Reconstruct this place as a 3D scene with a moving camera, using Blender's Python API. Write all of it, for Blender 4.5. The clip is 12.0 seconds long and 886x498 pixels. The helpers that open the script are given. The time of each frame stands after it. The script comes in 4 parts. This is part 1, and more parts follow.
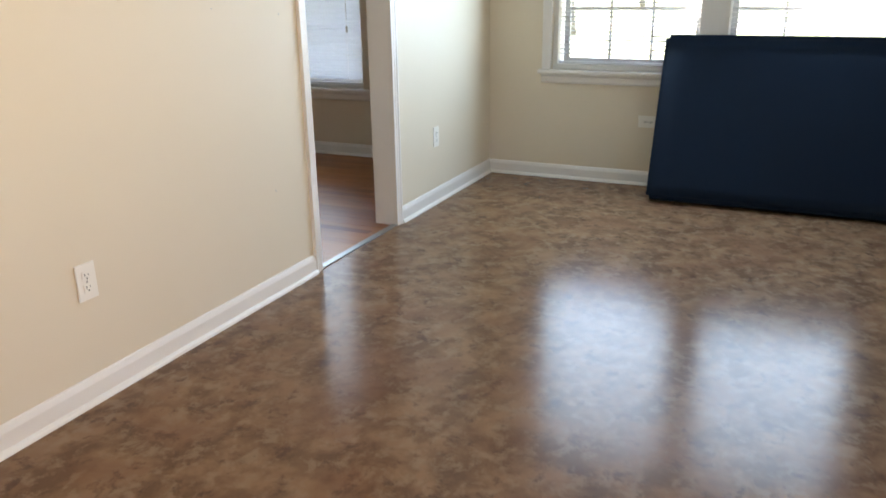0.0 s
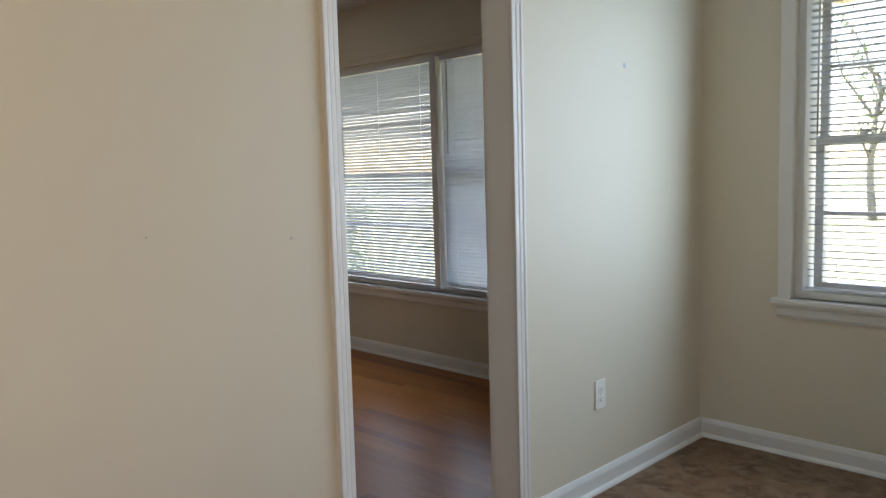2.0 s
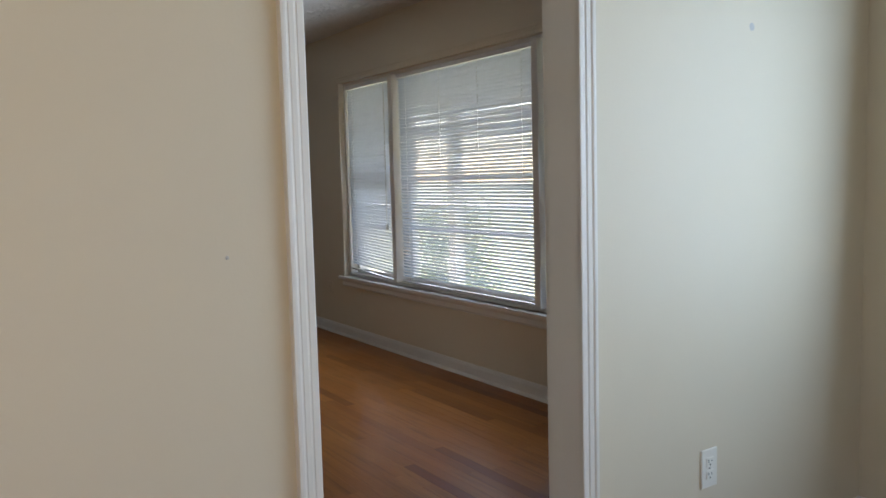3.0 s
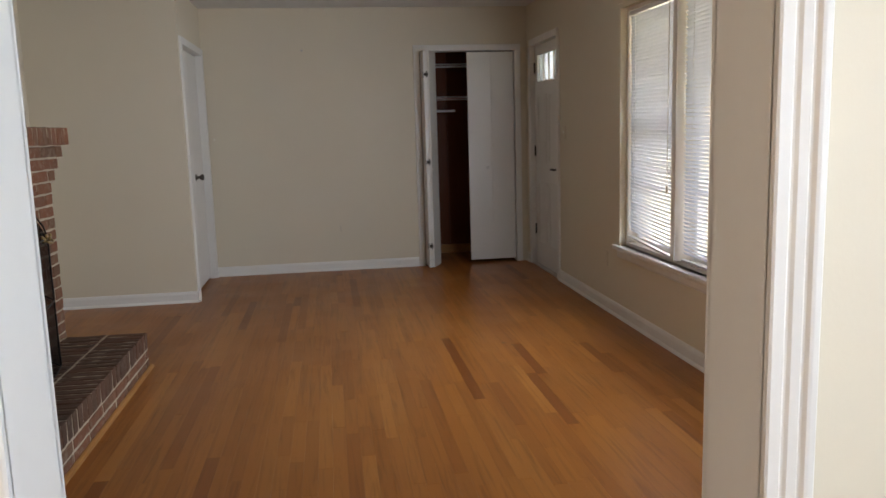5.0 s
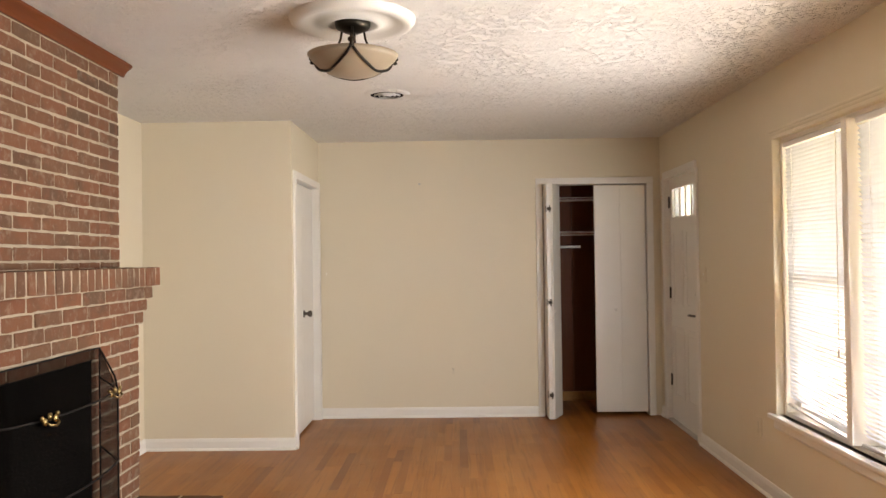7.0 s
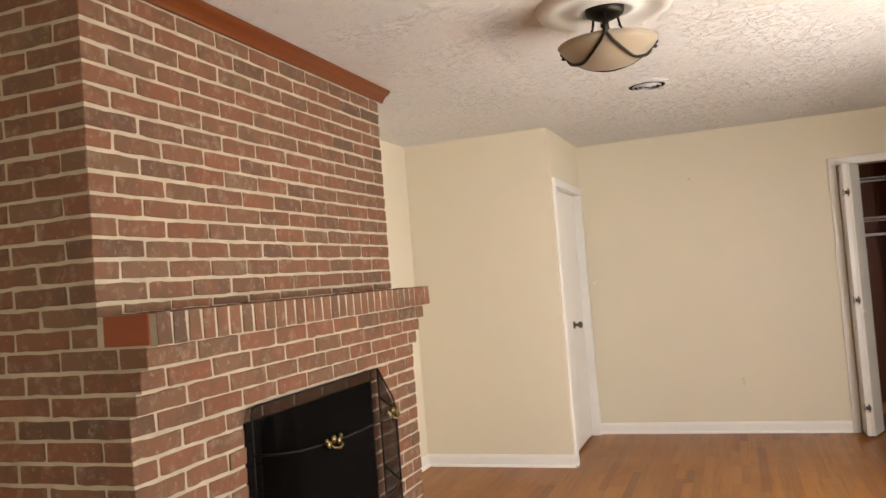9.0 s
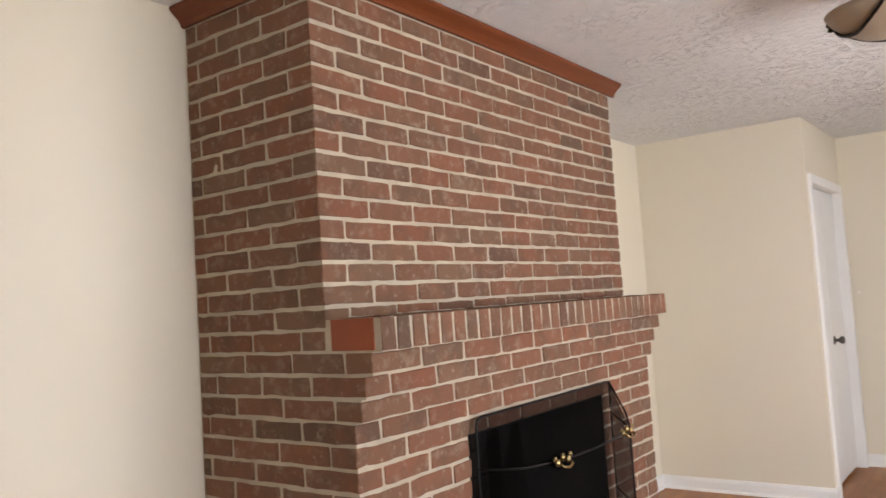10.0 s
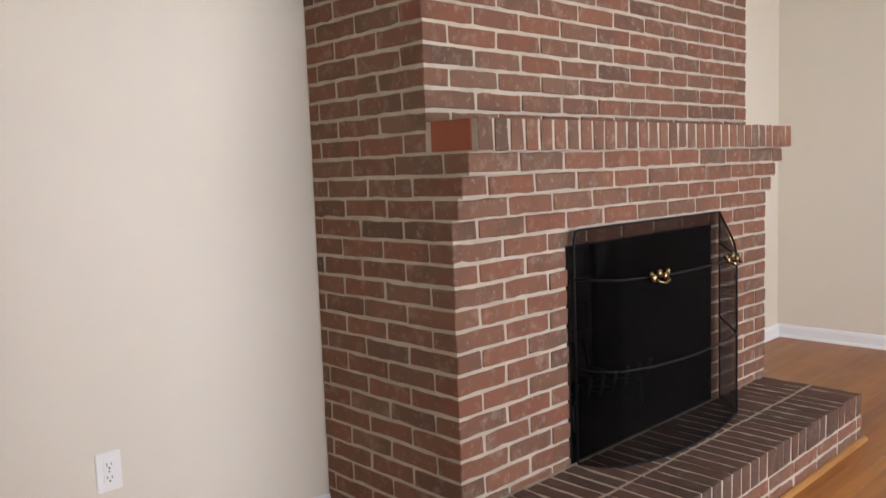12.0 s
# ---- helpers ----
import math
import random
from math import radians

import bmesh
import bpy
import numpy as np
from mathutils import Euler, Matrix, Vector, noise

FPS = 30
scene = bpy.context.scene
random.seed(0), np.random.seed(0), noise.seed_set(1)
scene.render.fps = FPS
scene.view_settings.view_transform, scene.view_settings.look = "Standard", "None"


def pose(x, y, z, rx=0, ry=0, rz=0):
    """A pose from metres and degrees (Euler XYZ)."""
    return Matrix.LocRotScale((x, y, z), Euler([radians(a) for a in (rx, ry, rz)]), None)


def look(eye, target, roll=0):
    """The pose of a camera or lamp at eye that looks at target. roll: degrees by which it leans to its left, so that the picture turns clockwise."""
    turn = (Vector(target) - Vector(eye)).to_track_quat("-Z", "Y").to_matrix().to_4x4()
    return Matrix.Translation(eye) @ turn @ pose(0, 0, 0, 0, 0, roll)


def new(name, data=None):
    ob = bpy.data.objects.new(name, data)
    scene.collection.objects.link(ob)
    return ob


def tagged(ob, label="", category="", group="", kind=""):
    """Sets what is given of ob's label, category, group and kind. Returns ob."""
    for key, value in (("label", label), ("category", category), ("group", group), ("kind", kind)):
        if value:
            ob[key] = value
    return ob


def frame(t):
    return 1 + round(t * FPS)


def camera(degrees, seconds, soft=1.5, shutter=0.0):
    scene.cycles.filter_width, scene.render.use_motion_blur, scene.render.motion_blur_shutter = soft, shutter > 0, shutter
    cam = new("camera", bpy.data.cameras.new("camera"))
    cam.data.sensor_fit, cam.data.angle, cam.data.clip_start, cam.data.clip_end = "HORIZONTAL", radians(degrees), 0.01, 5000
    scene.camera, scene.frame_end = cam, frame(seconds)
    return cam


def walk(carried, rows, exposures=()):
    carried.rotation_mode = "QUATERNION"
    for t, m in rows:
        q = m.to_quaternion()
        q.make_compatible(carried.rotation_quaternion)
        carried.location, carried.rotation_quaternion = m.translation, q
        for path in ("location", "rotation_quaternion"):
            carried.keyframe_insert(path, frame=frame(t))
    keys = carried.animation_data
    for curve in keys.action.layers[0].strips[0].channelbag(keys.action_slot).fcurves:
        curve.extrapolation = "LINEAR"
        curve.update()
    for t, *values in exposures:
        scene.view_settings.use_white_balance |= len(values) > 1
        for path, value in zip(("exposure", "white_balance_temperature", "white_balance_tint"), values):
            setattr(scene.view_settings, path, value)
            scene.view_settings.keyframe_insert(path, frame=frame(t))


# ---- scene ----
cam = camera(59.1, 12.0, shutter=0.15)
PATH = [
    (0, (-2.891, -1.928, 1.237), (-1.176, -1.128, 0.59), -0.9),
    (0.5, (-2.586, -1.849, 1.269), (-0.914, -0.859, 0.794), 0.8),
    (1, (-2.23, -1.786, 1.295), (-0.601, -0.677, 0.955), -0.6),
    (1.5, (-1.8, -1.781, 1.293), (-0.248, -0.541, 1.056), -2.6),
    (2, (-1.412, -1.72, 1.291), (-0.005, -0.312, 1.092), -1.6),
    (2.5, (-1.074, -1.583, 1.289), (0.218, -0.066, 1.112), -1.6),
    (3, (-0.73, -1.444, 1.264), (0.379, 0.211, 1.086), -1.5),
    (3.2, (-0.583, -1.387, 1.258), (0.419, 0.332, 1.052), -1.0),
    (4.8, (0.15, -0.776, 1.317), (0.515, 1.166, 1.006), -1.5),
    (5, (0.22, -0.722, 1.302), (0.496, 1.236, 1.001), -1.7),
    (5.5, (0.297, -0.552, 1.302), (0.429, 1.426, 1.044), -2.3),
    (6, (0.311, -0.344, 1.341), (0.409, 1.648, 1.193), -2.6),
    (6.5, (0.344, -0.232, 1.382), (0.383, 1.766, 1.328), -1.6),
    (6.7, (0.354, -0.199, 1.391), (0.365, 1.801, 1.378), -1.1),
    (8.3, (0.356, -0.016, 1.423), (-0.062, 1.938, 1.502), -3.8),
    (8.5, (0.343, 0.008, 1.418), (-0.159, 1.943, 1.487), -4.4),
    (9, (0.306, 0.076, 1.404), (-0.387, 1.95, 1.481), -4.5),
    (9.5, (0.23, 0.157, 1.411), (-0.665, 1.942, 1.524), -4.0),
    (10, (0.201, 0.244, 1.404), (-0.99, 1.846, 1.538), -3.7),
    (10.5, (0.234, 0.339, 1.395), (-1.212, 1.715, 1.511), -3.7),
    (11, (0.247, 0.358, 1.358), (-1.266, 1.664, 1.434), -2.1),
    (11.5, (0.285, 0.322, 1.293), (-1.223, 1.634, 1.257), -1.4),
    (12, (0.289, 0.262, 1.233), (-1.153, 1.634, 1.032), -2.1),
]
walk(cam, [(t, look(eye, target, roll)) for t, eye, target, roll in PATH],
     [(0.0, 3.60, 6800, 18), (0.5, 3.20, 6750, 18), (1.0, 2.97, 6700, 18), (1.5, 2.74, 6650, 18), (3.2, 2.72, 6600, 19), (5.0, 3.42, 7700, 26), (5.5, 3.95, 9100, 28), (6.0, 4.24, 9400, 29),
      (8.5, 4.66, 9900, 30), (9.2, 4.68, 9500, 30), (10.0, 4.66, 8000, 30), (10.6, 4.60, 7500, 31), (11.4, 4.60, 7350, 31), (12.0, 4.61, 7400, 33)])

# ---- world, sun and light ----
world = bpy.data.worlds.new("sky_world")
scene.world = world
world.use_nodes = True
wn = world.node_tree.nodes
sky = wn.new("ShaderNodeTexSky")
sky.sky_type = "NISHITA"
sky.sun_disc = False
sky.sun_elevation = radians(43)
sky.sun_rotation = radians(31)
wn["Background"].inputs["Strength"].default_value = 0.12
world.node_tree.links.new(sky.outputs[0], wn["Background"].inputs["Color"])
sun_data = bpy.data.lights.new("sun", "SUN")
sun_data.energy, sun_data.angle, sun_data.color = 4.2, radians(0.6), (1.0, 0.97, 0.93)
sun = new("sun", sun_data)
sun.matrix_world = look((6, 10, 11), (0, 0, 0))


def window_light(name, x, y0, y1, z0, z1, power, color, lift=0.0, spread=180, aside=0.0):
    """Area lamp that stands in for a window's daylight; lift and aside turn its aim."""
    d = bpy.data.lights.new(name, "AREA")
    d.shape, d.size, d.size_y, d.energy, d.color = "RECTANGLE", y1 - y0, z1 - z0, power, color
    d.spread = radians(spread)
    ob = new(name, d)
    ob.matrix_world = look((x, (y0 + y1) / 2, (z0 + z1) / 2), (x - 1, (y0 + y1) / 2 + aside, (z0 + z1) / 2 + lift))


# Aim is swung towards +y as added light on the back wall.
for k in range(4):
    near = 1.06 + 0.79 * k
    for low in (0.53, 1.27):
        window_light("daylight_living", 2.0, near + 0.01, near + 0.78, low, low + 0.72, 0.66, (0.60, 0.81, 1.0), -0.10, 150, 0.33)
for near in (-0.46, -1.50):
    window_light("daylight_dining", 1.93, near - 0.82, near, 0.78, 2.01, 3.0, (0.52, 0.77, 1.0), 0.06)
# Added warm fill out of view, brightening the dividing wall's left part; source assumed.
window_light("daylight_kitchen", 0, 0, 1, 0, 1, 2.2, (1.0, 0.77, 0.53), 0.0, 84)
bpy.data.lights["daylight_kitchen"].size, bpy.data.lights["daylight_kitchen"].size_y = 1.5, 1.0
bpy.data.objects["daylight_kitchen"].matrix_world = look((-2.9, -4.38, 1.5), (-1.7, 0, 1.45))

# ---- materials ----


def base_mat(name):
    m = bpy.data.materials.new(name)
    m.use_nodes = True
    nt = m.node_tree
    return m, nt, nt.nodes["Principled BSDF"]


def node(nt, kind, **inputs):
    n = nt.nodes.new(kind)
    for key, value in inputs.items():
        n.inputs[key.replace("_", " ")].default_value = value
    return n


def coords(nt, scale=(1, 1, 1), shuffled=False):
    """World position, scaled; shuffled shifts it for every object."""
    geo = nt.nodes.new("ShaderNodeNewGeometry")
    out = geo.outputs["Position"]
    if shuffled:
        info = nt.nodes.new("ShaderNodeObjectInfo")
        mul = nt.nodes.new("ShaderNodeVectorMath")
        mul.operation = "MULTIPLY_ADD"
        comb = nt.nodes.new("ShaderNodeCombineXYZ")
        for n in range(3):
            nt.links.new(info.outputs["Random"], comb.inputs[n])
        nt.links.new(comb.outputs[0], mul.inputs[0])
        mul.inputs[1].default_value = (37, 53, 71)
        nt.links.new(out, mul.inputs[2])
        out = mul.outputs[0]
    mp = nt.nodes.new("ShaderNodeMapping")
    mp.inputs["Scale"].default_value = scale
    nt.links.new(out, mp.inputs["Vector"])
    return mp.outputs[0]


def ramp(nt, fac, stops):
    r = nt.nodes.new("ShaderNodeValToRGB")
    while len(r.color_ramp.elements) < len(stops):
        r.color_ramp.elements.new(0.5)
    for e, (p, c) in zip(r.color_ramp.elements, stops):
        e.position, e.color = p, (*c, 1)
    nt.links.new(fac, r.inputs["Fac"])
    return r.outputs["Color"]


def noise_at(nt, vec, scale, detail=4.0, rough=0.55, distortion=0.0):
    n = node(nt, "ShaderNodeTexNoise", Scale=scale, Detail=detail, Roughness=rough, Distortion=distortion)
    nt.links.new(vec, n.inputs["Vector"])
    return n.outputs["Fac"]


def mixed(nt, a, b, fac, blend="MIX"):
    m = nt.nodes.new("ShaderNodeMix")
    m.data_type, m.blend_type = "RGBA", blend
    for value, socket in ((fac, m.inputs[0]), (a, m.inputs[6]), (b, m.inputs[7])):
        if hasattr(value, "is_output"):
            nt.links.new(value, socket)
        else:
            socket.default_value = value if isinstance(value, float) else (*value, 1)
    return m.outputs[2]


def bumped(nt, bsdf, height, strength, distance):
    b = node(nt, "ShaderNodeBump", Strength=strength, Distance=distance)
    nt.links.new(height, b.inputs["Height"])
    nt.links.new(b.outputs[0], bsdf.inputs["Normal"])


def surface(name, c1, c2, big=1.2, fine=40.0, rough=0.5, bump=0.1, depth=0.002, metal=0.0, spread=0.1, shuffled=False):
    """A painted, cast or moulded surface: large blotches, fine grain, slight relief."""
    m, nt, p = base_mat(name)
    v = coords(nt, shuffled=shuffled)
    large, small = noise_at(nt, v, big, 3), noise_at(nt, v, fine, 5)
    both = mixed(nt, ramp(nt, large, [(0.3, (0, 0, 0)), (0.7, (1, 1, 1))]), small, 0.35)
    col = mixed(nt, c1, c2, both)
    nt.links.new(col, p.inputs["Base Color"])
    r = nt.nodes.new("ShaderNodeMapRange")
    r.inputs["To Min"].default_value, r.inputs["To Max"].default_value = rough - spread, rough + spread
    nt.links.new(large, r.inputs["Value"])
    nt.links.new(r.outputs[0], p.inputs["Roughness"])
    p.inputs["Metallic"].default_value = metal
    bumped(nt, p, small, bump, depth)
    return m


M_WALL = surface("cream_wall_paint", (0.682, 0.604, 0.466), (0.714, 0.634, 0.494), 0.8, 140, 0.55, 0.12, 0.0015)
M_TRIM = surface("white_trim_paint", (0.745, 0.722, 0.672), (0.80, 0.777, 0.727), 2.0, 60, 0.38, 0.08, 0.001)
M_DOOR = surface("white_door_paint", (0.72, 0.70, 0.65), (0.78, 0.76, 0.71), 1.5, 50, 0.34, 0.08, 0.001)
M_PLATE = surface("ivory_plastic", (0.80, 0.775, 0.70), (0.84, 0.815, 0.74), 6, 200, 0.35, 0.02, 0.0005)
M_SUBFLOOR = surface("subfloor_boards", (0.10, 0.045, 0.016), (0.14, 0.06, 0.022), 4, 60, 0.7)
M_SLOT = surface("dark_slot", (0.03, 0.028, 0.025), (0.05, 0.045, 0.04), 9, 90, 0.6)
M_MATTRESS = surface("navy_vinyl_cover", (0.003, 0.012, 0.029), (0.006, 0.018, 0.040), 2.0, 220, 0.72, 0.25, 0.002)
M_MATTRESS.node_tree.nodes["Principled BSDF"].inputs["Specular IOR Level"].default_value = 0.2
M_BRONZE = surface("dark_bronze", (0.018, 0.015, 0.012), (0.035, 0.028, 0.02), 8, 90, 0.42, 0.1, 0.001, 0.8)
M_BRASS = surface("antique_brass", (0.22, 0.155, 0.065), (0.40, 0.29, 0.13), 20, 120, 0.36, 0.1, 0.001, 1.0)
M_NICKEL = surface("aged_nickel", (0.30, 0.28, 0.25), (0.42, 0.40, 0.36), 20, 120, 0.33, 0.05, 0.001, 1.0)
M_PEWTER = surface("dull_dark_pewter", (0.055, 0.048, 0.04), (0.11, 0.095, 0.075), 20, 120, 0.4, 0.05, 0.001, 0.5)
M_HINGE = surface("dark_hinge_metal", (0.035, 0.028, 0.02), (0.07, 0.055, 0.035), 20, 120, 0.45, 0.05, 0.001, 0.3)
M_IRON = surface("black_iron", (0.004, 0.004, 0.004), (0.009, 0.008, 0.008), 10, 150, 0.6, 0.2, 0.002, 0.0)
M_IRON.node_tree.nodes["Principled BSDF"].inputs["Specular IOR Level"].default_value = 0.2
# Near-black colour that stands in for the shade inside the vent.
M_VOID = surface("dark_duct", (0.001, 0.001, 0.001), (0.002, 0.002, 0.002), 9, 90, 0.9)
M_WIRE = surface("white_coated_wire", (0.70, 0.69, 0.66), (0.78, 0.77, 0.74), 5, 90, 0.4)
M_MORTAR = surface("pale_mortar", (0.32, 0.255, 0.18), (0.50, 0.41, 0.30), 9, 120, 0.9, 0.8, 0.004)
M_SOOT = surface("sooty_firebrick", (0.003, 0.0027, 0.0025), (0.024, 0.019, 0.016), 4, 60, 0.9, 0.5, 0.004)
M_FIREBRICK = surface("smoked_firebrick", (0.006, 0.005, 0.0045), (0.045, 0.034, 0.026), 5, 60, 0.9, 0.4, 0.003)
for dark in (M_VOID, M_SOOT, M_FIREBRICK):
    dark.node_tree.nodes["Principled BSDF"].inputs["Specular IOR Level"].default_value = 0.02
M_REDPAINT = surface("smooth_red_clay", (0.22, 0.042, 0.011), (0.29, 0.058, 0.016), 8, 150, 0.6, 0.2, 0.001)
M_METALSTRIP = surface("aluminium_threshold", (0.32, 0.32, 0.31), (0.42, 0.42, 0.41), 8, 120, 0.35, 0.05, 0.001, 0.9)
M_VINYLFRAME = surface("white_sash_paint", (0.70, 0.71, 0.72), (0.77, 0.78, 0.79), 4, 80, 0.35, 0.05, 0.001)
M_CONCRETE = surface("pale_concrete", (0.52, 0.52, 0.51), (0.62, 0.62, 0.6), 1.2, 60, 0.85, 0.3, 0.004)
M_SOFFIT = surface("tan_porch_board", (0.62, 0.47, 0.30), (0.70, 0.54, 0.36), 1.2, 30, 0.6)
M_LEDGE = surface("weathered_ledge", (0.45, 0.43, 0.4), (0.55, 0.53, 0.5), 3, 60, 0.6)


def ceiling_mat():
    m, nt, p = base_mat("stomped_white_ceiling")
    v = coords(nt)
    swirl = noise_at(nt, v, 25, 5, 0.62, 0.7)
    fine = noise_at(nt, v, 90, 3, 0.6, 0.6)
    peaks = ramp(nt, swirl, [(0.50, (0, 0, 0)), (0.60, (1, 1, 1))])
    h = mixed(nt, peaks, fine, 0.15)
    h = mixed(nt, h, fine, ramp(nt, noise_at(nt, v, 3.2, 3), [(0.42, (0, 0, 0)), (0.62, (0.75, 0.75, 0.75))]))
    nt.links.new(mixed(nt, (0.76, 0.745, 0.71), (0.83, 0.815, 0.78), noise_at(nt, v, 1.1)), p.inputs["Base Color"])
    p.inputs["Roughness"].default_value = 0.9
    bumped(nt, p, h, 0.9, 0.017)
    return m


M_CEIL = ceiling_mat()


def brick_mat(name="brown_red_brick", soot=0.0):
    """Mottled clay brick; soot: how far it is blackened all through its face."""
    m, nt, p = base_mat(name)
    v = coords(nt, shuffled=True)
    info = nt.nodes.new("ShaderNodeObjectInfo")
    tone = ramp(nt, info.outputs["Random"], [(0.0, (0.118, 0.058, 0.034)), (0.12, (0.180, 0.076, 0.042)), (0.3, (0.205, 0.080, 0.042)), (0.45, (0.172, 0.084, 0.047)),
                                             (0.58, (0.200, 0.072, 0.037)), (0.72, (0.158, 0.078, 0.044)), (0.86, (0.220, 0.084, 0.043)), (0.95, (0.180, 0.094, 0.054)), (1.0, (0.105, 0.055, 0.034))])
    patch = noise_at(nt, v, 8, 3, 0.55)
    smear = noise_at(nt, v, 21, 5, 0.65)
    grit = noise_at(nt, v, 170, 4, 0.7)
    c = mixed(nt, tone, (0.098, 0.060, 0.037), ramp(nt, patch, [(0.48, (0, 0, 0)), (0.72, (0.62, 0.62, 0.62))]))
    c = mixed(nt, c, (0.215, 0.08, 0.041), ramp(nt, noise_at(nt, v, 12, 4, 0.6), [(0.54, (0, 0, 0)), (0.72, (0.6, 0.6, 0.6))]))
    c = mixed(nt, c, (0.33, 0.25, 0.18), ramp(nt, smear, [(0.53, (0, 0, 0)), (0.74, (0.5, 0.5, 0.5))]))
    c = mixed(nt, c, (0.36, 0.29, 0.21), ramp(nt, noise_at(nt, v, 48, 4, 0.7), [(0.60, (0, 0, 0)), (0.72, (0.5, 0.5, 0.5))]))
    c = mixed(nt, c, (0.055, 0.036, 0.024), ramp(nt, grit, [(0.6, (0, 0, 0)), (0.78, (0.5, 0.5, 0.5))]))
    if soot:
        c = mixed(nt, c, (0.030, 0.021, 0.016), soot)
    nt.links.new(c, p.inputs["Base Color"])
    p.inputs["Roughness"].default_value = 0.88
    p.inputs["Specular IOR Level"].default_value = 0.3
    bumped(nt, p, mixed(nt, smear, grit, 0.55), 0.6, 0.004)
    return m


M_BRICK = brick_mat()
M_BRICK_SOOTY = brick_mat("smoke_stained_brick", 0.5)


def plank_mat(name, stops, along, rough=0.3, islands=False):
    m, nt, p = base_mat(name)
    if islands:
        info = nt.nodes.new("ShaderNodeNewGeometry")
        tone = ramp(nt, info.outputs["Random Per Island"], stops)
    else:
        info = nt.nodes.new("ShaderNodeObjectInfo")
        tone = ramp(nt, info.outputs["Random"], stops)
    sc = tuple(1.6 if n == along else 38 for n in range(3))
    grain = noise_at(nt, coords(nt, sc, True), 1.0, 5, 0.62, 0.8)
    pores = noise_at(nt, coords(nt, tuple(6 if n == along else 260 for n in range(3)), True), 1.0, 3, 0.6)
    c = mixed(nt, tone, (0.155, 0.047, 0.011), ramp(nt, grain, [(0.50, (0, 0, 0)), (0.70, (0.6, 0.6, 0.6))]))
    c = mixed(nt, c, (0.13, 0.05, 0.018), ramp(nt, pores, [(0.6, (0, 0, 0)), (0.78, (0.4, 0.4, 0.4))]))
    nt.links.new(c, p.inputs["Base Color"])
    wear = noise_at(nt, coords(nt), 2.2, 4)
    r = nt.nodes.new("ShaderNodeMapRange")
    r.inputs["To Min"].default_value, r.inputs["To Max"].default_value = rough - 0.08, rough + 0.14
    nt.links.new(wear, r.inputs["Value"])
    nt.links.new(r.outputs[0], p.inputs["Roughness"])
    p.inputs["Specular IOR Level"].default_value = 0.26
    bumped(nt, p, pores, 0.12, 0.0008)
    return m


OAK = [(0.0, (0.285, 0.092, 0.018)), (0.25, (0.365, 0.130, 0.027)), (0.5, (0.315, 0.105, 0.021)), (0.75, (0.405, 0.154, 0.034)), (0.9, (0.275, 0.086, 0.017)), (0.96, (0.225, 0.066, 0.014)), (1.0, (0.20, 0.057, 0.013))]
M_OAK = plank_mat("oak_floor_strip", OAK, 1, 0.30)
M_OAK_FAR = plank_mat("oak_floor_strip_far", OAK, 1, 0.30, True)
M_PANEL = plank_mat("dark_closet_panelling", [(0.0, (0.11, 0.026, 0.008)), (0.5, (0.14, 0.034, 0.010)), (1.0, (0.165, 0.043, 0.013))], 2, 0.4)
M_PANEL.node_tree.nodes["Principled BSDF"].inputs["Specular IOR Level"].default_value = 0.12
M_CROWN = plank_mat("stained_crown_moulding", [(0.0, (0.150, 0.034, 0.010)), (1.0, (0.182, 0.042, 0.012))], 1, 0.30)
M_SHOE = plank_mat("oak_shoe_moulding", [(0.0, (0.36, 0.16, 0.045)), (1.0, (0.36, 0.16, 0.045))], 1, 0.35)


def vinyl_mat():
    m, nt, p = base_mat("mottled_brown_sheet_vinyl")
    v = coords(nt)
    a = noise_at(nt, v, 7.0, 4, 0.6, 0.2)
    b = noise_at(nt, v, 26, 5, 0.65, 0.2)
    c = mixed(nt, (0.140, 0.076, 0.042), (0.255, 0.148, 0.082), ramp(nt, a, [(0.38, (0, 0, 0)), (0.60, (1, 1, 1))]))
    c = mixed(nt, c, (0.275, 0.180, 0.110), ramp(nt, noise_at(nt, v, 15, 5, 0.65, 0.25), [(0.50, (0, 0, 0)), (0.62, (0.7, 0.7, 0.7))]))
    c = mixed(nt, c, (0.085, 0.046, 0.030), ramp(nt, noise_at(nt, v, 12, 5, 0.7, 0.3), [(0.55, (0, 0, 0)), (0.66, (0.75, 0.75, 0.75))]))
    c = mixed(nt, c, (0.165, 0.075, 0.042), ramp(nt, noise_at(nt, v, 3.5, 5, 0.6, 0.4), [(0.48, (0, 0, 0)), (0.66, (0.5, 0.5, 0.5))]))
    p.inputs["Specular IOR Level"].default_value = 0.15
    nt.links.new(c, p.inputs["Base Color"])
    r = nt.nodes.new("ShaderNodeMapRange")
    r.inputs["To Min"].default_value, r.inputs["To Max"].default_value = 0.13, 0.27
    nt.links.new(b, r.inputs["Value"])
    nt.links.new(r.outputs[0], p.inputs["Roughness"])
    bumped(nt, p, noise_at(nt, v, 22, 2, 0.5), 0.03, 0.001)
    return m


M_VINYL = vinyl_mat()


def glass_mat(name, color, rough=0.0):
    m, nt, p = base_mat(name)
    p.inputs["Base Color"].default_value = (*color, 1)
    p.inputs["Roughness"].default_value = rough
    p.inputs["Transmission Weight"].default_value = 1.0
    p.inputs["IOR"].default_value = 1.45
    return m


M_GLASS = glass_mat("window_glass", (0.96, 0.98, 0.97))
M_FROST = glass_mat("textured_door_glass", (0.36, 0.46, 0.58), 0.35)


